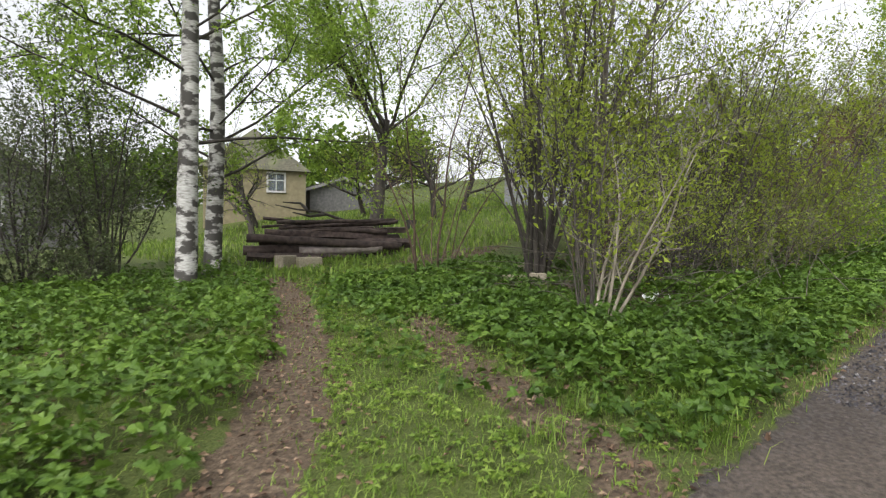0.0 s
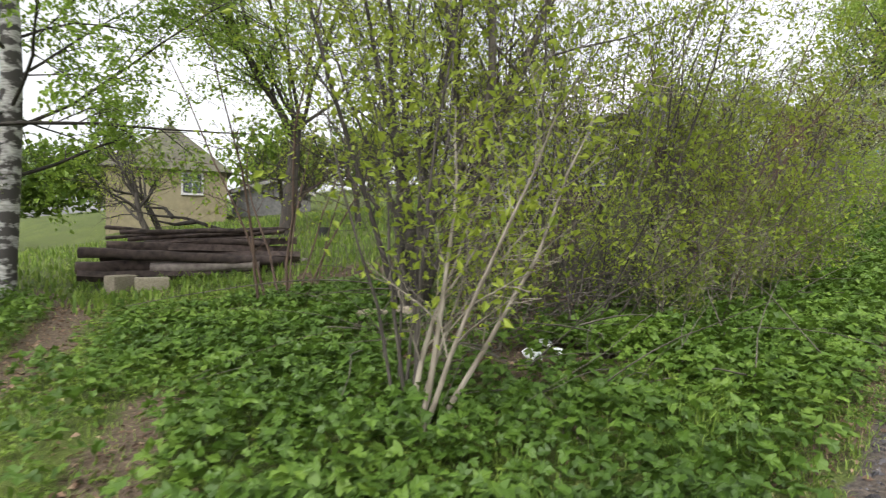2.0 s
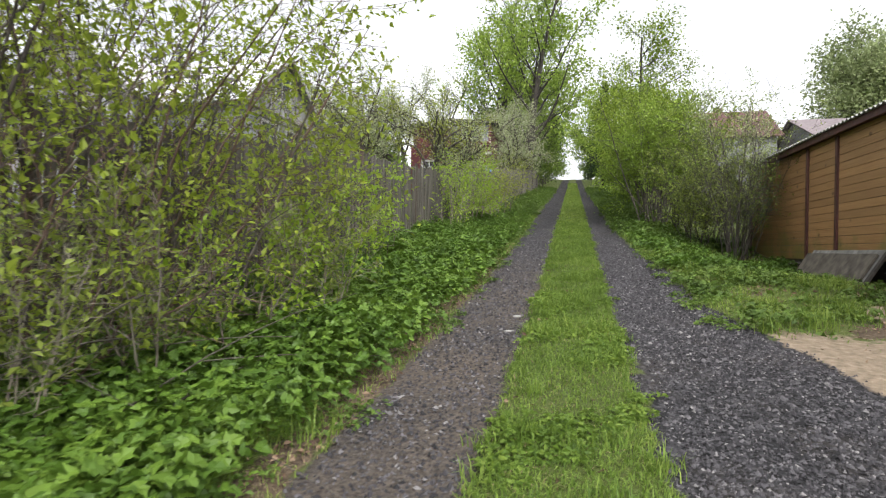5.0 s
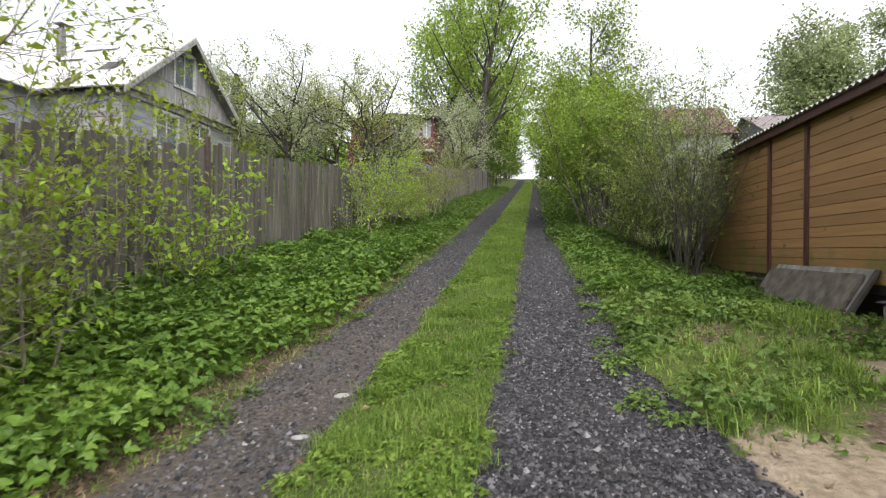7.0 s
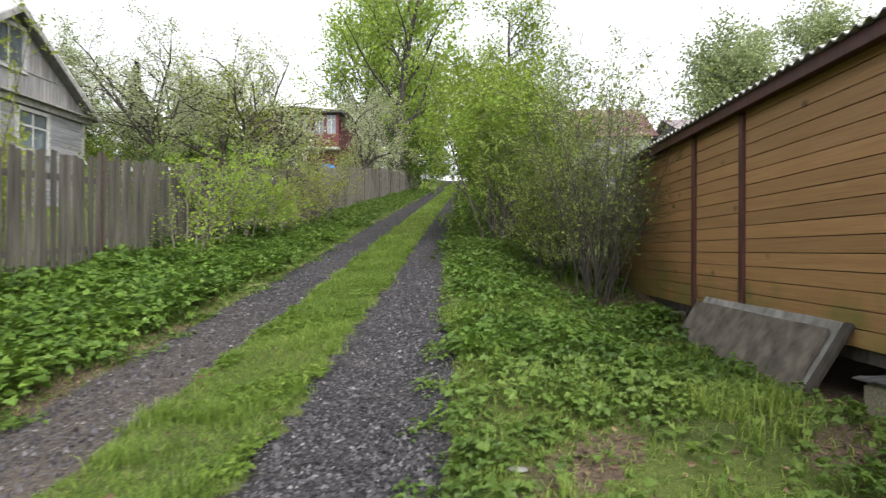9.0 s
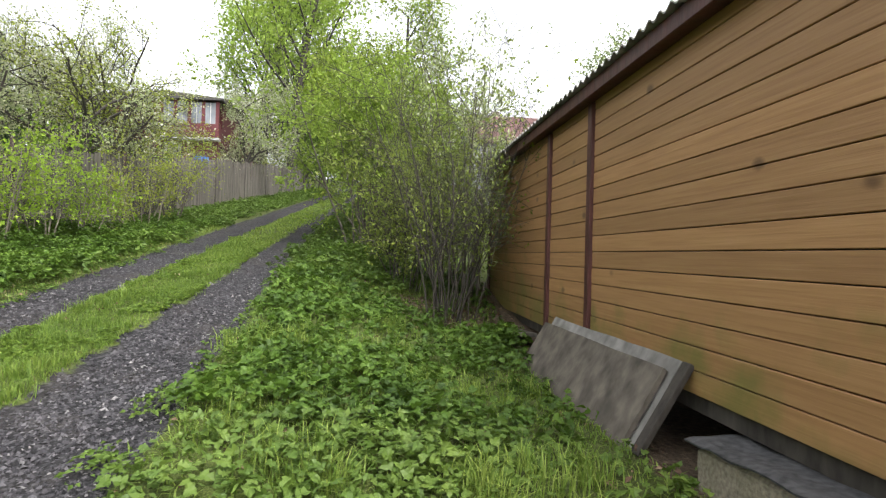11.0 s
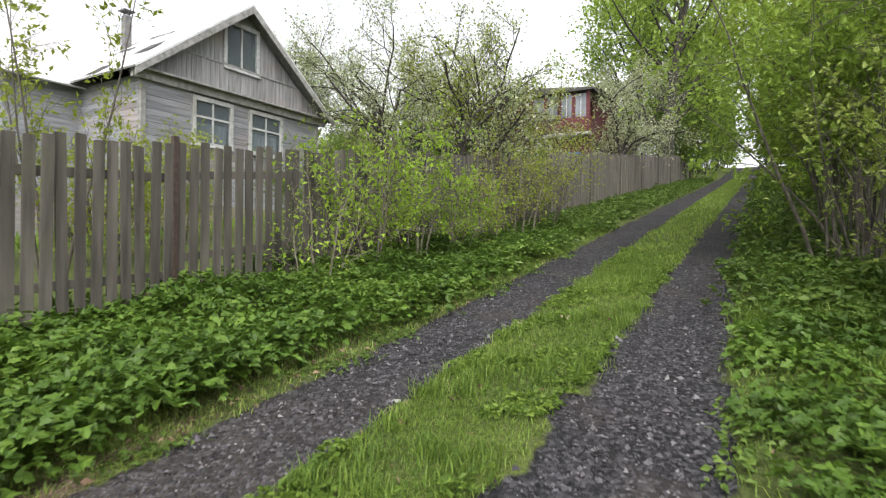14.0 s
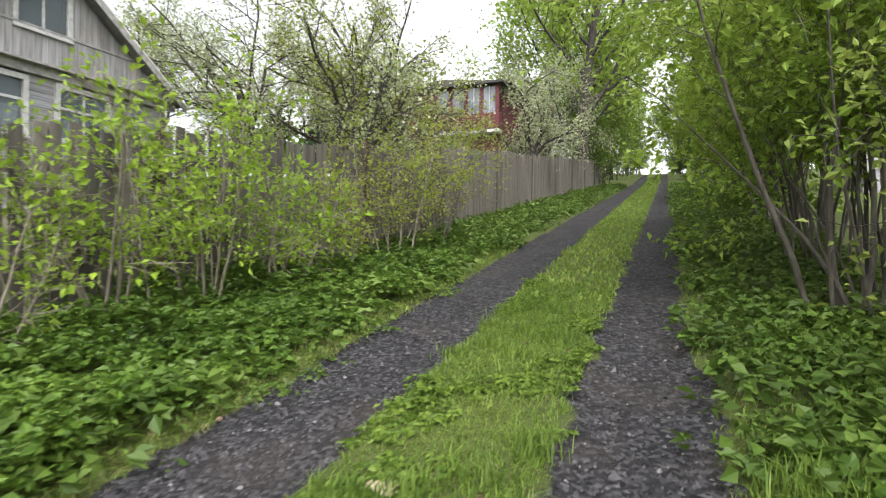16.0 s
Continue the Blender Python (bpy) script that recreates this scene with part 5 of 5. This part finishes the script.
for i, (x, y, h) in enumerate(((22.5, 7.5, 2.2), (26.0, 6.0, 1.8), (18.5, 7.0, 2.4), (20.5, 9.0, 2.6), (24.5, 8.6, 2.2), (33.0, 4.6, 2.0), (35.5, 13.0, 3.6), (31.0, 19.0, 5.0), (36.0, 22.0, 6.0), (40.0, 20.0, 6.0), (53.0, 4.6, 4.0), (57.5, 4.2, 4.5), (49.5, 4.4, 3.0))):
    plant("garden_shrub", "leafy green garden shrub behind the fence", "shrub", (x, y), fan(11, 0.5, h, 0.025, Q, 0.4), HEDGE_SPEC, BARK, LEAF_DEEP if i % 2 else LEAF_WILLOW, 3000, 0.08, 180 + i, "garden shrubs", spread=0.2)

# right of the lane
plant("hazel_shrub", "twiggy shrub with olive leaves at the shed's corner", "shrub", (22.0, -4.15), fan(24, 0.3, 3.7, 0.014, Q, 0.5), HEDGE_SPEC, BARK_DARK, LEAF_OLIVE, 4400, 0.056, 201, "lane shrubs", spread=0.1)
plant("hazel_shrub", "leafy low shrub beside the lane's verge", "shrub", (23.6, -3.6), fan(16, 0.35, 2.5, 0.013, Q, 0.4), HEDGE_SPEC, BARK_DARK, LEAF_OLIVE, 5600, 0.065, 202, "lane shrubs", spread=0.1)
plant("hazel_shrub", "leafy low shrub between the hedge tree and the shed", "shrub", (24.6, -4.3), fan(14, 0.35, 2.9, 0.013, Q, 0.4), HEDGE_SPEC, BARK_DARK, LEAF_OLIVE, 4800, 0.068, 203, "lane shrubs", spread=0.1)
for i, (x, y, h, nl) in enumerate(((26.1, -2.95, 4.5, 13000), (27.4, -3.7, 4.3, 9000), (28.6, -3.2, 4.4, 9000), (30.6, -3.4, 4.7, 9000), (33.5, -3.5, 4.4, 8000))):
    plant("hedge_tree", "bright green round-crowned hedge tree on bare dark stems", "tree", (x, y), fan(17 - 2 * i, 0.3, h, 0.026, Q, 0.5), ROUND_HEDGE_SPEC, BARK_DARK if i % 2 else BARK, LEAF_MAPLE if i == 0 else LEAF_HEDGE, nl, 0.085 + 0.012 * i, 206 + i, "hedge trees", spread=0.16)
for i, (x, y, h, nl) in enumerate(((37.0, -4.0, 4.6, 7000), (41.0, -4.0, 4.8, 7000), (46.0, -4.0, 5.0, 7000), (52.0, -4.2, 5.4, 7000), (60.0, -4.4, 6.0, 7000), (69.0, -4.6, 6.0, 6000), (80.0, -4.6, 6.0, 6000), (56.0, 3.2, 6.5, 9000), (63.0, 3.0, 7.5, 9000), (71.0, 2.9, 8.5, 9000), (80.0, 2.7, 9.0, 9000), (90.0, 2.6, 9.0, 8000), (87.0, -2.9, 4.5, 5000), (94.0, -2.5, 4.5, 5000), (96.0, 2.2, 5.5, 6000))):
    plant("hedge_tree", "tall green overgrown hedge tree farther up the lane", "tree", (x, y), fan(7, 0.42, h, 0.04, Q, 0.5), LOW_SPEC, BARK_DARK, LEAF_LIME if i % 5 == 1 else LEAF_DEEP, nl * 2 // 5, 0.2, 216 + i, "hedge trees", spread=0.25)
plant("rowan_tree", "slender arching young tree at the shed's corner", "tree", (23.3, -4.65), fan(7, 0.22, 4.7, 0.035, Q, 0.25), SLIM_SPEC, BARK, LEAF_PALE, 3600, 0.075, 230, spread=0.14)

# large trees up the lane and beyond
for i, (x, y, h, nl, lf, r) in enumerate(((52.5, 3.1, 16, 8500, LEAF_MAPLE, 0.34), (59.0, 6.5, 17, 9000, LEAF_MAPLE, 0.3), (67.0, 5.5, 17, 7000, LEAF_DEEP, 0.3), (74.0, -7.0, 11, 6000, LEAF_DEEP, 0.25), (80.0, 7.0, 13, 6000, LEAF_DEEP, 0.25), (94.0, 3.2, 11, 7000, LEAF_MAPLE, 0.25), (98.0, -2.9, 11, 7000, LEAF_MAPLE, 0.25), (86.0, 4.6, 12, 6000, LEAF_MAPLE, 0.25))):
    plant("large_tree", "tall spring tree with airy fresh crown", "tree", (x, y), [((0, 0, 0), (0, 0, 1), h, r), ((0.3, 0.1, 0), (0.15, 0.1, 1), h * 0.8, r * 0.7)], TALL_SPEC, BARK_DARK, lf, nl, 0.28 if lf is not LEAF_PALE else 0.42, 240 + i, "tall trees", spread=0.7)

plant("large_tree", "airy pale green tree rising behind the hedge", "tree", (42.0, -4.4), [((0, 0, 0), (0, 0, 1), 9.4, 0.22)], ROUND_SPEC, BARK_DARK, LEAF_HEDGE, 9000, 0.15, 254, "tall trees", spread=0.5)
for i, (x, y, h) in enumerate(((50.0, -20.6, 10.4), (54.0, -27.0, 11.2))):
    plant("large_tree", "dense round-crowned tree with silvery young leaves behind the shed", "tree", (x, y), [((0, 0, 0), (0, 0, 1), h, 0.3)], ROUND_SPEC, BARK_DARK, LEAF_PALE, 20000, 0.26, 255 + i, "tall trees", spread=1.0)


def build_spruce(x, y, h, seed):
    q = random.Random(seed)
    gen = np.random.default_rng(seed)
    ob = thing("spruce_tree", "dark pointed spruce in the distance", "tree", pose(x, y, gz(x, y)), "spruces")
    v, f = tubes([([(0, 0, h * k / 6) for k in range(7)], np.linspace(0.2, 0.02, 7))], 8)
    part("trunk", np_mesh("trunk", v, f, BARK_DARK, True), BARK_DARK, ob)
    n = 6000
    z = h * (0.12 + 0.88 * gen.random(n) ** 1.3)
    a = np.floor(gen.random(n) * 60) * 2 * np.pi / 60 + np.floor(z * 2) * 0.7
    reach = 0.22 * (h - z) * (0.75 + 0.25 * np.sin(a * 7 + z * 9))
    k = gen.random(n) ** 0.6
    at = np.stack([np.cos(a) * reach * k, np.sin(a) * reach * k, z - 0.3 * reach * k], 1)
    v, f = leaf_blades(at, np.stack([np.cos(a), np.sin(a), np.full(n, -0.35)], 1) + gen.normal(size=(n, 3)) * 0.4, 0.35, 0.4, 0.1, gen)
    part("crown", np_mesh("crown", v, f, NEEDLES), NEEDLES, ob)


for i, (x, y, h) in enumerate(((70.0, -3.6, 11.0), (75.0, 36.0, 13.0), (78.0, 38.0, 12.0))):
    build_spruce(x, y, h, 300 + i)


def build_far_wood():
    """Distant trees that close the view, as one mass of leaf clumps."""
    gen = np.random.default_rng(5)
    vs, fs, base = [], [], 0
    trees = []
    for i in range(46):
        a = gen.uniform(-0.55, 1.7)
        d = gen.uniform(75, 140)
        trees.append((d * np.cos(a), d * np.sin(a), gen.uniform(6, 11)))
    for x, y, h in trees:
        if abs(y) < 9:
            continue
        n = 500
        p = gen.normal(size=(n, 3)) * np.array([h * 0.2, h * 0.2, h * 0.22]) + np.array([x, y, gz(x, y) + h * 0.55])
        v, f = leaf_blades(p, gen.normal(size=(n, 3)), 1.1, 0.7, 0.15, gen)
        vs.append(v)
        fs.append(f + base)
        base += len(v)
    ob = new("far_wood", np_mesh("far_wood", np.concatenate(vs), np.concatenate(fs), LEAF_DEEP))
    tagged(ob, "distant spring-green woodland on the hillside", "woodland", kind="stuff")


build_far_wood()


# ---- undergrowth ----
def scatter_points(gen, n, x0, x1, y0, y1, keep):
    x, y = gen.uniform(x0, x1, n), gen.uniform(y0, y1, n)
    ok = gen.random(n) < keep(x, y)
    return x[ok], y[ok]


def carpet(name, label, x, y, height, leaves, size, material, seed, ratio=0.62, wide=0.19, full=False, three=True, lobed=False):
    """Broad-leaved weeds: each plant a tuft of leaves on short stalks."""
    gen = np.random.default_rng(seed)
    n = len(x)
    h = height * (0.72 + 0.3 * wave(x, y, 0.9, seed) + 0.28 * wave(x, y, 2.3, seed + 3)) * gen.uniform(0.55, 1.25, n)
    h = np.maximum(h, height * 0.25)
    P = np.stack([x, y, ground_z(x, y)], 1)
    rep = np.repeat(np.arange(n), leaves)
    m = len(rep)
    a = gen.uniform(0, 2 * np.pi, m)
    k = gen.random(m)
    r = wide * (0.25 + 0.75 * k)
    hh = h[rep] * (1.05 - 0.55 * k ** 1.5) * gen.uniform(0.75, 1.05, m)
    at = P[rep] + np.stack([np.cos(a) * r * 0.6, np.sin(a) * r * 0.6, hh], 1)
    along = np.stack([np.cos(a), np.sin(a), gen.uniform(-0.4, 0.25, m)], 1) + gen.normal(size=(m, 3)) * 0.25
    s = size * gen.uniform(0.6, 1.2, (m, 1))
    if three and not lobed:
        flat = unit(along)
        turn = np.stack([-flat[:, 1], flat[:, 0], np.zeros(m)], 1)
        at = np.concatenate([at, at - flat * s * 0.1, at - flat * s * 0.1])
        along = np.concatenate([flat, flat * 0.45 + turn * 0.9, flat * 0.45 - turn * 0.9])
        along = along + gen.normal(size=along.shape) * 0.12
        s = np.concatenate([s, s * 0.85, s * 0.85])
    v, f = lobed_blades(at, along, s, gen) if lobed else leaf_blades(at, along, s, ratio, 0.14, gen, full)
    ob = new(name, np_mesh(name, v, f, material))
    tagged(ob, label, "weeds", kind="stuff")


def blades(name, label, x, y, length, width, material, seed, lean=0.45):
    gen = np.random.default_rng(seed)
    n = len(x)
    P = np.stack([x, y, ground_z(x, y) - 0.01], 1)
    L = length * gen.uniform(0.45, 1.3, n)[:, None]
    a = gen.uniform(0, 2 * np.pi, n)
    out = np.stack([np.cos(a), np.sin(a), np.zeros(n)], 1)
    side = np.stack([-np.sin(a), np.cos(a), np.zeros(n)], 1) * (width * gen.uniform(0.6, 1.3, n))[:, None] * 0.5
    up = np.array([0, 0, 1.0])
    k = lean * gen.uniform(0.2, 1.6, n)[:, None]
    mid = P + up * L * 0.55 + out * L * k * 0.3
    tip = P + up * L * (1 - 0.3 * k) + out * L * k
    v = np.stack([P - side, P + side, mid - side * 0.8, mid + side * 0.8, tip], 1)
    f = (np.array([[0, 1, 3], [0, 3, 2], [2, 3, 4]])[None] + (np.arange(n) * 5)[:, None, None]).reshape(-1, 3)
    ob = new(name, np_mesh(name, v.reshape(-1, 3), f, material))
    tagged(ob, label, "grass", kind="stuff")


def left_of_trail(x, y):
    tx = np.interp(y, TRAIL[:, 1], TRAIL[:, 0])
    return x < tx - 0.25


def bare(x, y):
    return np.maximum.reduce([gravel_mask(x, y), earth_mask(x, y), sand_mask(x, y)])


G1 = np.random.default_rng(41)
# tall weeds left of the footpath
x, y = scatter_points(G1, 4800, -5, 5, 0.9, 13, lambda x, y: left_of_trail(x, y) * (1 - earth_mask(x, y)) * (0.8 + 0.2 * wave(x, y, 0.8, 3)))
carpet("weed_patch", "lush ground elder and nettles beside the footpath", x, y, 0.38, 9, 0.095, WEED_MID, 1, lobed=True)
# weeds under the willows and along the gravel
x, y = scatter_points(G1, 5200, 2.6, 13, 1.15, 9, lambda x, y: (1 - earth_mask(x, y)) * (1 - gravel_mask(x, y)) * (~left_of_trail(x, y)) * np.clip(step(2.6, 4.2, x + 0.4 * wave(x, y, 1, 1) - 0.25 * (y - 1.2)) + 0.15, 0, 1) * step(14, 9, x + y * 0.4))
carpet("weed_patch", "leafy green weeds below the willow thicket", x, y, 0.3, 9, 0.095, WEED, 2, lobed=True)
x, y = scatter_points(G1, 5200, 0, 9, 1.2, 13, lambda x, y: (1 - earth_mask(x, y)) * (~left_of_trail(x, y)) * (0.6 + 0.4 * wave(x, y, 1.1, 5)))
carpet("low_weed_patch", "low young weeds on the rough lawn", x, y, 0.1, 6, 0.05, WEED_LIGHT, 3, wide=0.13)
# left verge below the fence
x, y = scatter_points(G1, 6600, 7.5, 30, 1.15, 3.9, lambda x, y: step(1.02, 1.35, y + 0.15 * wave(x, y, 2, 2)) * (1 - gravel_mask(x, y)) * step(24, 12, x - 8))
near = x < 21.5
carpet("weed_verge", "thick ground elder along the foot of the plank fence", x[near], y[near], 0.35, 10, 0.088, WEED_MID, 4, lobed=True, wide=0.22)
carpet("weed_verge", "thick ground elder below the elder shrubs", x[~near], y[~near], 0.32, 8, 0.075, WEED_MID, 24)
x, y = scatter_points(G1, 4200, 22, 60, 1.0, 3.2, lambda x, y: step(0.9, 1.4, y + 0.12 * wave(x, y, 2, 2)))
carpet("weed_verge", "green weeds along the slat fence uphill", x, y, 0.24, 10, 0.1, WEED_FRESH, 5, three=False, ratio=0.7)
# right verge
x, y = scatter_points(G1, 5200, 13.2, 26, -5.1, -1.6, lambda x, y: (1 - bare(x, y)) * step(-1.75, -2.15, y + 0.2 * wave(x, y, 1.5, 6)) * np.clip(0.35 + 0.8 * wave(x, y, 0.9, 7) + 0.2 * step(17, 19, x), 0.08, 1))
near = x < 17.6
carpet("weed_verge", "ground elder between the lane and the shed", x[near], y[near], 0.15, 9, 0.07, WEED_FRESH, 6, lobed=True)
carpet("weed_verge", "taller ground elder below the lane shrubs", x[~near], y[~near], 0.2, 9, 0.078, WEED_MID, 26, lobed=True)
x, y = scatter_points(G1, 3600, 23, 60, -3.6, -1.3, lambda x, y: step(-1.4, -1.8, y + 0.1 * wave(x, y, 2, 2)))
carpet("weed_verge", "green weeds under the hedge uphill", x, y, 0.26, 10, 0.095, WEED_FRESH, 7, three=False, ratio=0.7)
x, y = scatter_points(G1, 4200, 8, 27, -1.05, 0.35, lambda x, y: np.clip(1.15 - gravel_mask(x, y), 0, 1) ** 3 * (wave(x, y, 1.7, 8) > 0.1))
carpet("plantain_patch", "small plantains in the grass strip", x, y, 0.06, 6, 0.05, WEED_LIGHT, 8, wide=0.1)

# ragged edges of the ruts
x, y = scatter_points(G1, 1500, 7, 27, 0.85, 1.3, lambda x, y: 0.9 * (wave(x, y, 2.6, 4) > 0.15))
carpet("edge_weeds", "low weeds creeping onto the gravel's edge", x, y, 0.08, 6, 0.05, WEED_FRESH, 9, wide=0.12, three=False)
x, y = scatter_points(G1, 1150, 13.6, 27, -2.2, -1.72, lambda x, y: (1 - sand_mask(x, y)) * (wave(x, y, 2.6, 5) > 0.1))
carpet("edge_weeds", "low weeds creeping onto the gravel's edge", x, y, 0.09, 6, 0.055, WEED_FRESH, 10, wide=0.12, three=False)

# grass
x, y = scatter_points(G1, 150000, 6.5, 27, -1.0, 0.35, lambda x, y: (1 - gravel_mask(x, y)) ** 2 * np.clip(0.75 + 0.5 * wave(x, y, 1.2, 1), 0.2, 1))
blades("grass_strip", "short bright grass strip between the ruts", x, y, 0.055, 0.007, GRASS, 11, 0.95)
x, y = scatter_points(G1, 8000, 6.5, 27, -1.0, 0.35, lambda x, y: (1 - gravel_mask(x, y)) * np.clip(0.15 + 0.9 * wave(x, y, 1.5, 6) + 0.5 * step(22, 12, x), 0, 1))
blades("dry_grass", "straw-coloured dead grass in the strip between the ruts", x, y, 0.045, 0.006, STRAW, 21, 1.4)
x, y = scatter_points(G1, 26000, 26, 75, -1.0, 0.4, lambda x, y: (1 - gravel_mask(x, y)))
blades("grass_strip", "grass strip between the ruts uphill", x, y, 0.08, 0.022, GRASS, 12, 0.8)
x, y = scatter_points(G1, 62000, 11, 27, -5.0, -1.5, lambda x, y: (1 - gravel_mask(x, y)) * (1 - sand_mask(x, y)) * (1 - 0.7 * earth_mask(x, y)) * np.clip(0.6 + 0.6 * wave(x, y, 1.0, 2), 0.1, 1))
blades("verge_grass", "uneven grass on the verge by the shed", x, y, 0.075, 0.01, GRASS, 13, 0.9)
x, y = scatter_points(G1, 36000, 6, 30, 0.95, 1.75, lambda x, y: (1 - gravel_mask(x, y)) * (0.8 - 0.5 * earth_mask(x, y)))
blades("verge_grass", "grass fringe along the gravel rut", x, y, 0.07, 0.007, GRASS, 14, 0.9)
x, y = scatter_points(G1, 48000, -4, 9, 0.9, 13, lambda x, y: (1 - 0.85 * earth_mask(x, y)) * (1 - gravel_mask(x, y)) * np.clip(0.75 + 0.4 * wave(x, y, 0.9, 9), 0.2, 1))
blades("rough_grass", "rough yard grass with moss and thatch", x, y, 0.085, 0.009, GRASS, 15, 0.9)
x, y = scatter_points(G1, 30000, -0.5, 5.5, 1.0, 8, lambda x, y: (1 - 0.8 * earth_mask(x, y)) * (1 - gravel_mask(x, y)) * (~left_of_trail(x, y)) * np.clip(0.75 + 0.4 * wave(x, y, 1.4, 9), 0.2, 1))
blades("rough_grass", "short rough grass beside the footpath", x, y, 0.07, 0.009, GRASS, 19, 0.9)
x, y = scatter_points(G1, 24000, 5, 34, 10, 30, lambda x, y: np.clip(0.7 + 0.4 * wave(x, y, 0.5, 4), 0.2, 1))
blades("yard_grass", "spring grass of the yard under the trees", x, y, 0.24, 0.05, GRASS, 16)


def tufts(label, centres, count, spread, length, seed):
    """Separate clumps of longer blades."""
    gen = np.random.default_rng(seed)
    cx, cy = centres
    x = np.repeat(cx, count) + gen.normal(size=len(cx) * count) * spread
    y = np.repeat(cy, count) + gen.normal(size=len(cy) * count) * spread
    blades("grass_tuft", label, x, y, length, 0.008, GRASS, seed, 0.7)


tufts("longer grass tufts in the strip between the ruts", scatter_points(G1, 330, 8, 26, -0.9, 0.2, lambda x, y: (1 - gravel_mask(x, y)) * (wave(x, y, 1.3, 3) > -0.1)), 55, 0.055, 0.13, 17)
tufts("long grass tufts on the verge by the shed", scatter_points(G1, 260, 12.5, 26, -4.7, -1.8, lambda x, y: (1 - bare(x, y)) * (wave(x, y, 1.9, 3) > 0.0)), 70, 0.07, 0.2, 22)
tufts("long grass tufts along the weedy bank", scatter_points(G1, 200, 2.5, 14, 1.15, 2.6, lambda x, y: (1 - bare(x, y)) * (wave(x, y, 1.9, 4) > 0.0)), 60, 0.1, 0.22, 23)


# ---- gravel and litter ----
def build_gravel():
    gen = np.random.default_rng(9)
    x, y = scatter_points(gen, 190000, 4.5, 26, -3.0, 1.2, lambda x, y: gravel_mask(x, y) ** 2 * step(28, 14, x) * (1 - 0.6 * np.clip(dusty_mask(x, y), 0, 1)))
    n = len(x)
    s = gen.uniform(0.006, 0.0145, n) * np.where(gen.random(n) < 0.14, 1.7, 1.0)
    P = np.stack([x, y, ground_z(x, y) + s * 0.1], 1)
    chip = np.array([(1, 0, 0), (-1, 0, 0), (0, 1, 0), (0, -1, 0), (0, 0, 0.9)])
    v = P[:, None, :] + (chip[None] + gen.normal(size=(n, 5, 3)) * 0.28) * s[:, None, None]
    f = np.array([(0, 2, 4), (2, 1, 4), (1, 3, 4), (3, 0, 4)])
    faces = (f[None] + (np.arange(n) * 5)[:, None, None]).reshape(-1, 3)
    ob = new("gravel", np_mesh("gravel", v.reshape(-1, 3), faces, STONES))
    tagged(ob, "dark crushed-stone gravel in the wheel ruts", "gravel", kind="stuff")


build_gravel()


def build_litter():
    gen = np.random.default_rng(12)
    x, y = scatter_points(gen, 80000, -2, 26, -5.2, 12, lambda x, y: np.clip(earth_mask(x, y) * 0.8 + 0.04 + 0.14 * step(-1.8, -2.1, y) * (wave(x, y, 1.6, 2) > 0.2) + 0.32 * step(9, 7, x) * (wave(x, y, 1.5, 6) > -0.1) + 0.25 * step(0.3, 0.1, np.abs(near_line(x, y, TRAIL) - 0.4)) + 0.5 * step(0.3, 0.1, np.abs(y - 1.15)) * step(20, 12, x), 0, 1) * (1 - gravel_mask(x, y)))
    n = len(x)
    at = np.stack([x, y, ground_z(x, y) + gen.uniform(0.004, 0.03, n)], 1)
    al = gen.normal(size=(n, 3)) * np.array([1, 1, 0.25])
    v, f = leaf_blades(at, al, gen.uniform(0.025, 0.07, (n, 1)), 0.6, 0.15, gen)
    ob = new("leaf_litter", np_mesh("leaf_litter", v, f, DEAD))
    tagged(ob, "brown dead leaves strewn on the bare earth", "leaf litter", kind="stuff")
    x, y = scatter_points(gen, 6000, 4, 26, 0.9, 1.5, lambda x, y: 0.8 * (1 - gravel_mask(x, y)))
    blades("dry_grass", "straw-coloured dry grass at the gravel's edge", x, y, 0.06, 0.006, STRAW, 18, 1.3)


build_litter()


def build_brushwood():
    """Fallen and arching bare twigs below the thicket."""
    q = random.Random(77)
    lines = []
    for i in range(420):
        x, y = q.uniform(6.2, 12.0), q.gauss(3.9, 0.9)
        z = gz(x, y) + q.uniform(0.03, 0.85) * q.random()
        a = q.gauss(0.25, 0.7) + (math.pi if q.random() < 0.4 else 0)
        L, n = q.uniform(0.7, 2.6), 6
        p = Vector((x, y, z))
        d = Vector((math.cos(a), math.sin(a), q.uniform(-0.1, 0.35) if i % 3 else q.uniform(0.3, 1.6)))
        pts = [p.copy()]
        for k in range(n):
            d = (d + Vector((q.gauss(0, 0.1), q.gauss(0, 0.1), -0.06))).normalized()
            p = p + d * L / n
            p.z = max(p.z, gz(p.x, p.y) + 0.01)
            pts.append(p.copy())
        r = q.uniform(0.003, 0.009)
        lines.append((pts, [r * (1 - 0.12 * k) for k in range(n + 1)]))
    v, f = tubes(lines, 4)
    ob = new("brushwood", np_mesh("brushwood", v, f, BARK, True))
    tagged(ob, "tangle of bare grey fallen twigs under the willows", "brushwood", kind="stuff")


build_brushwood()
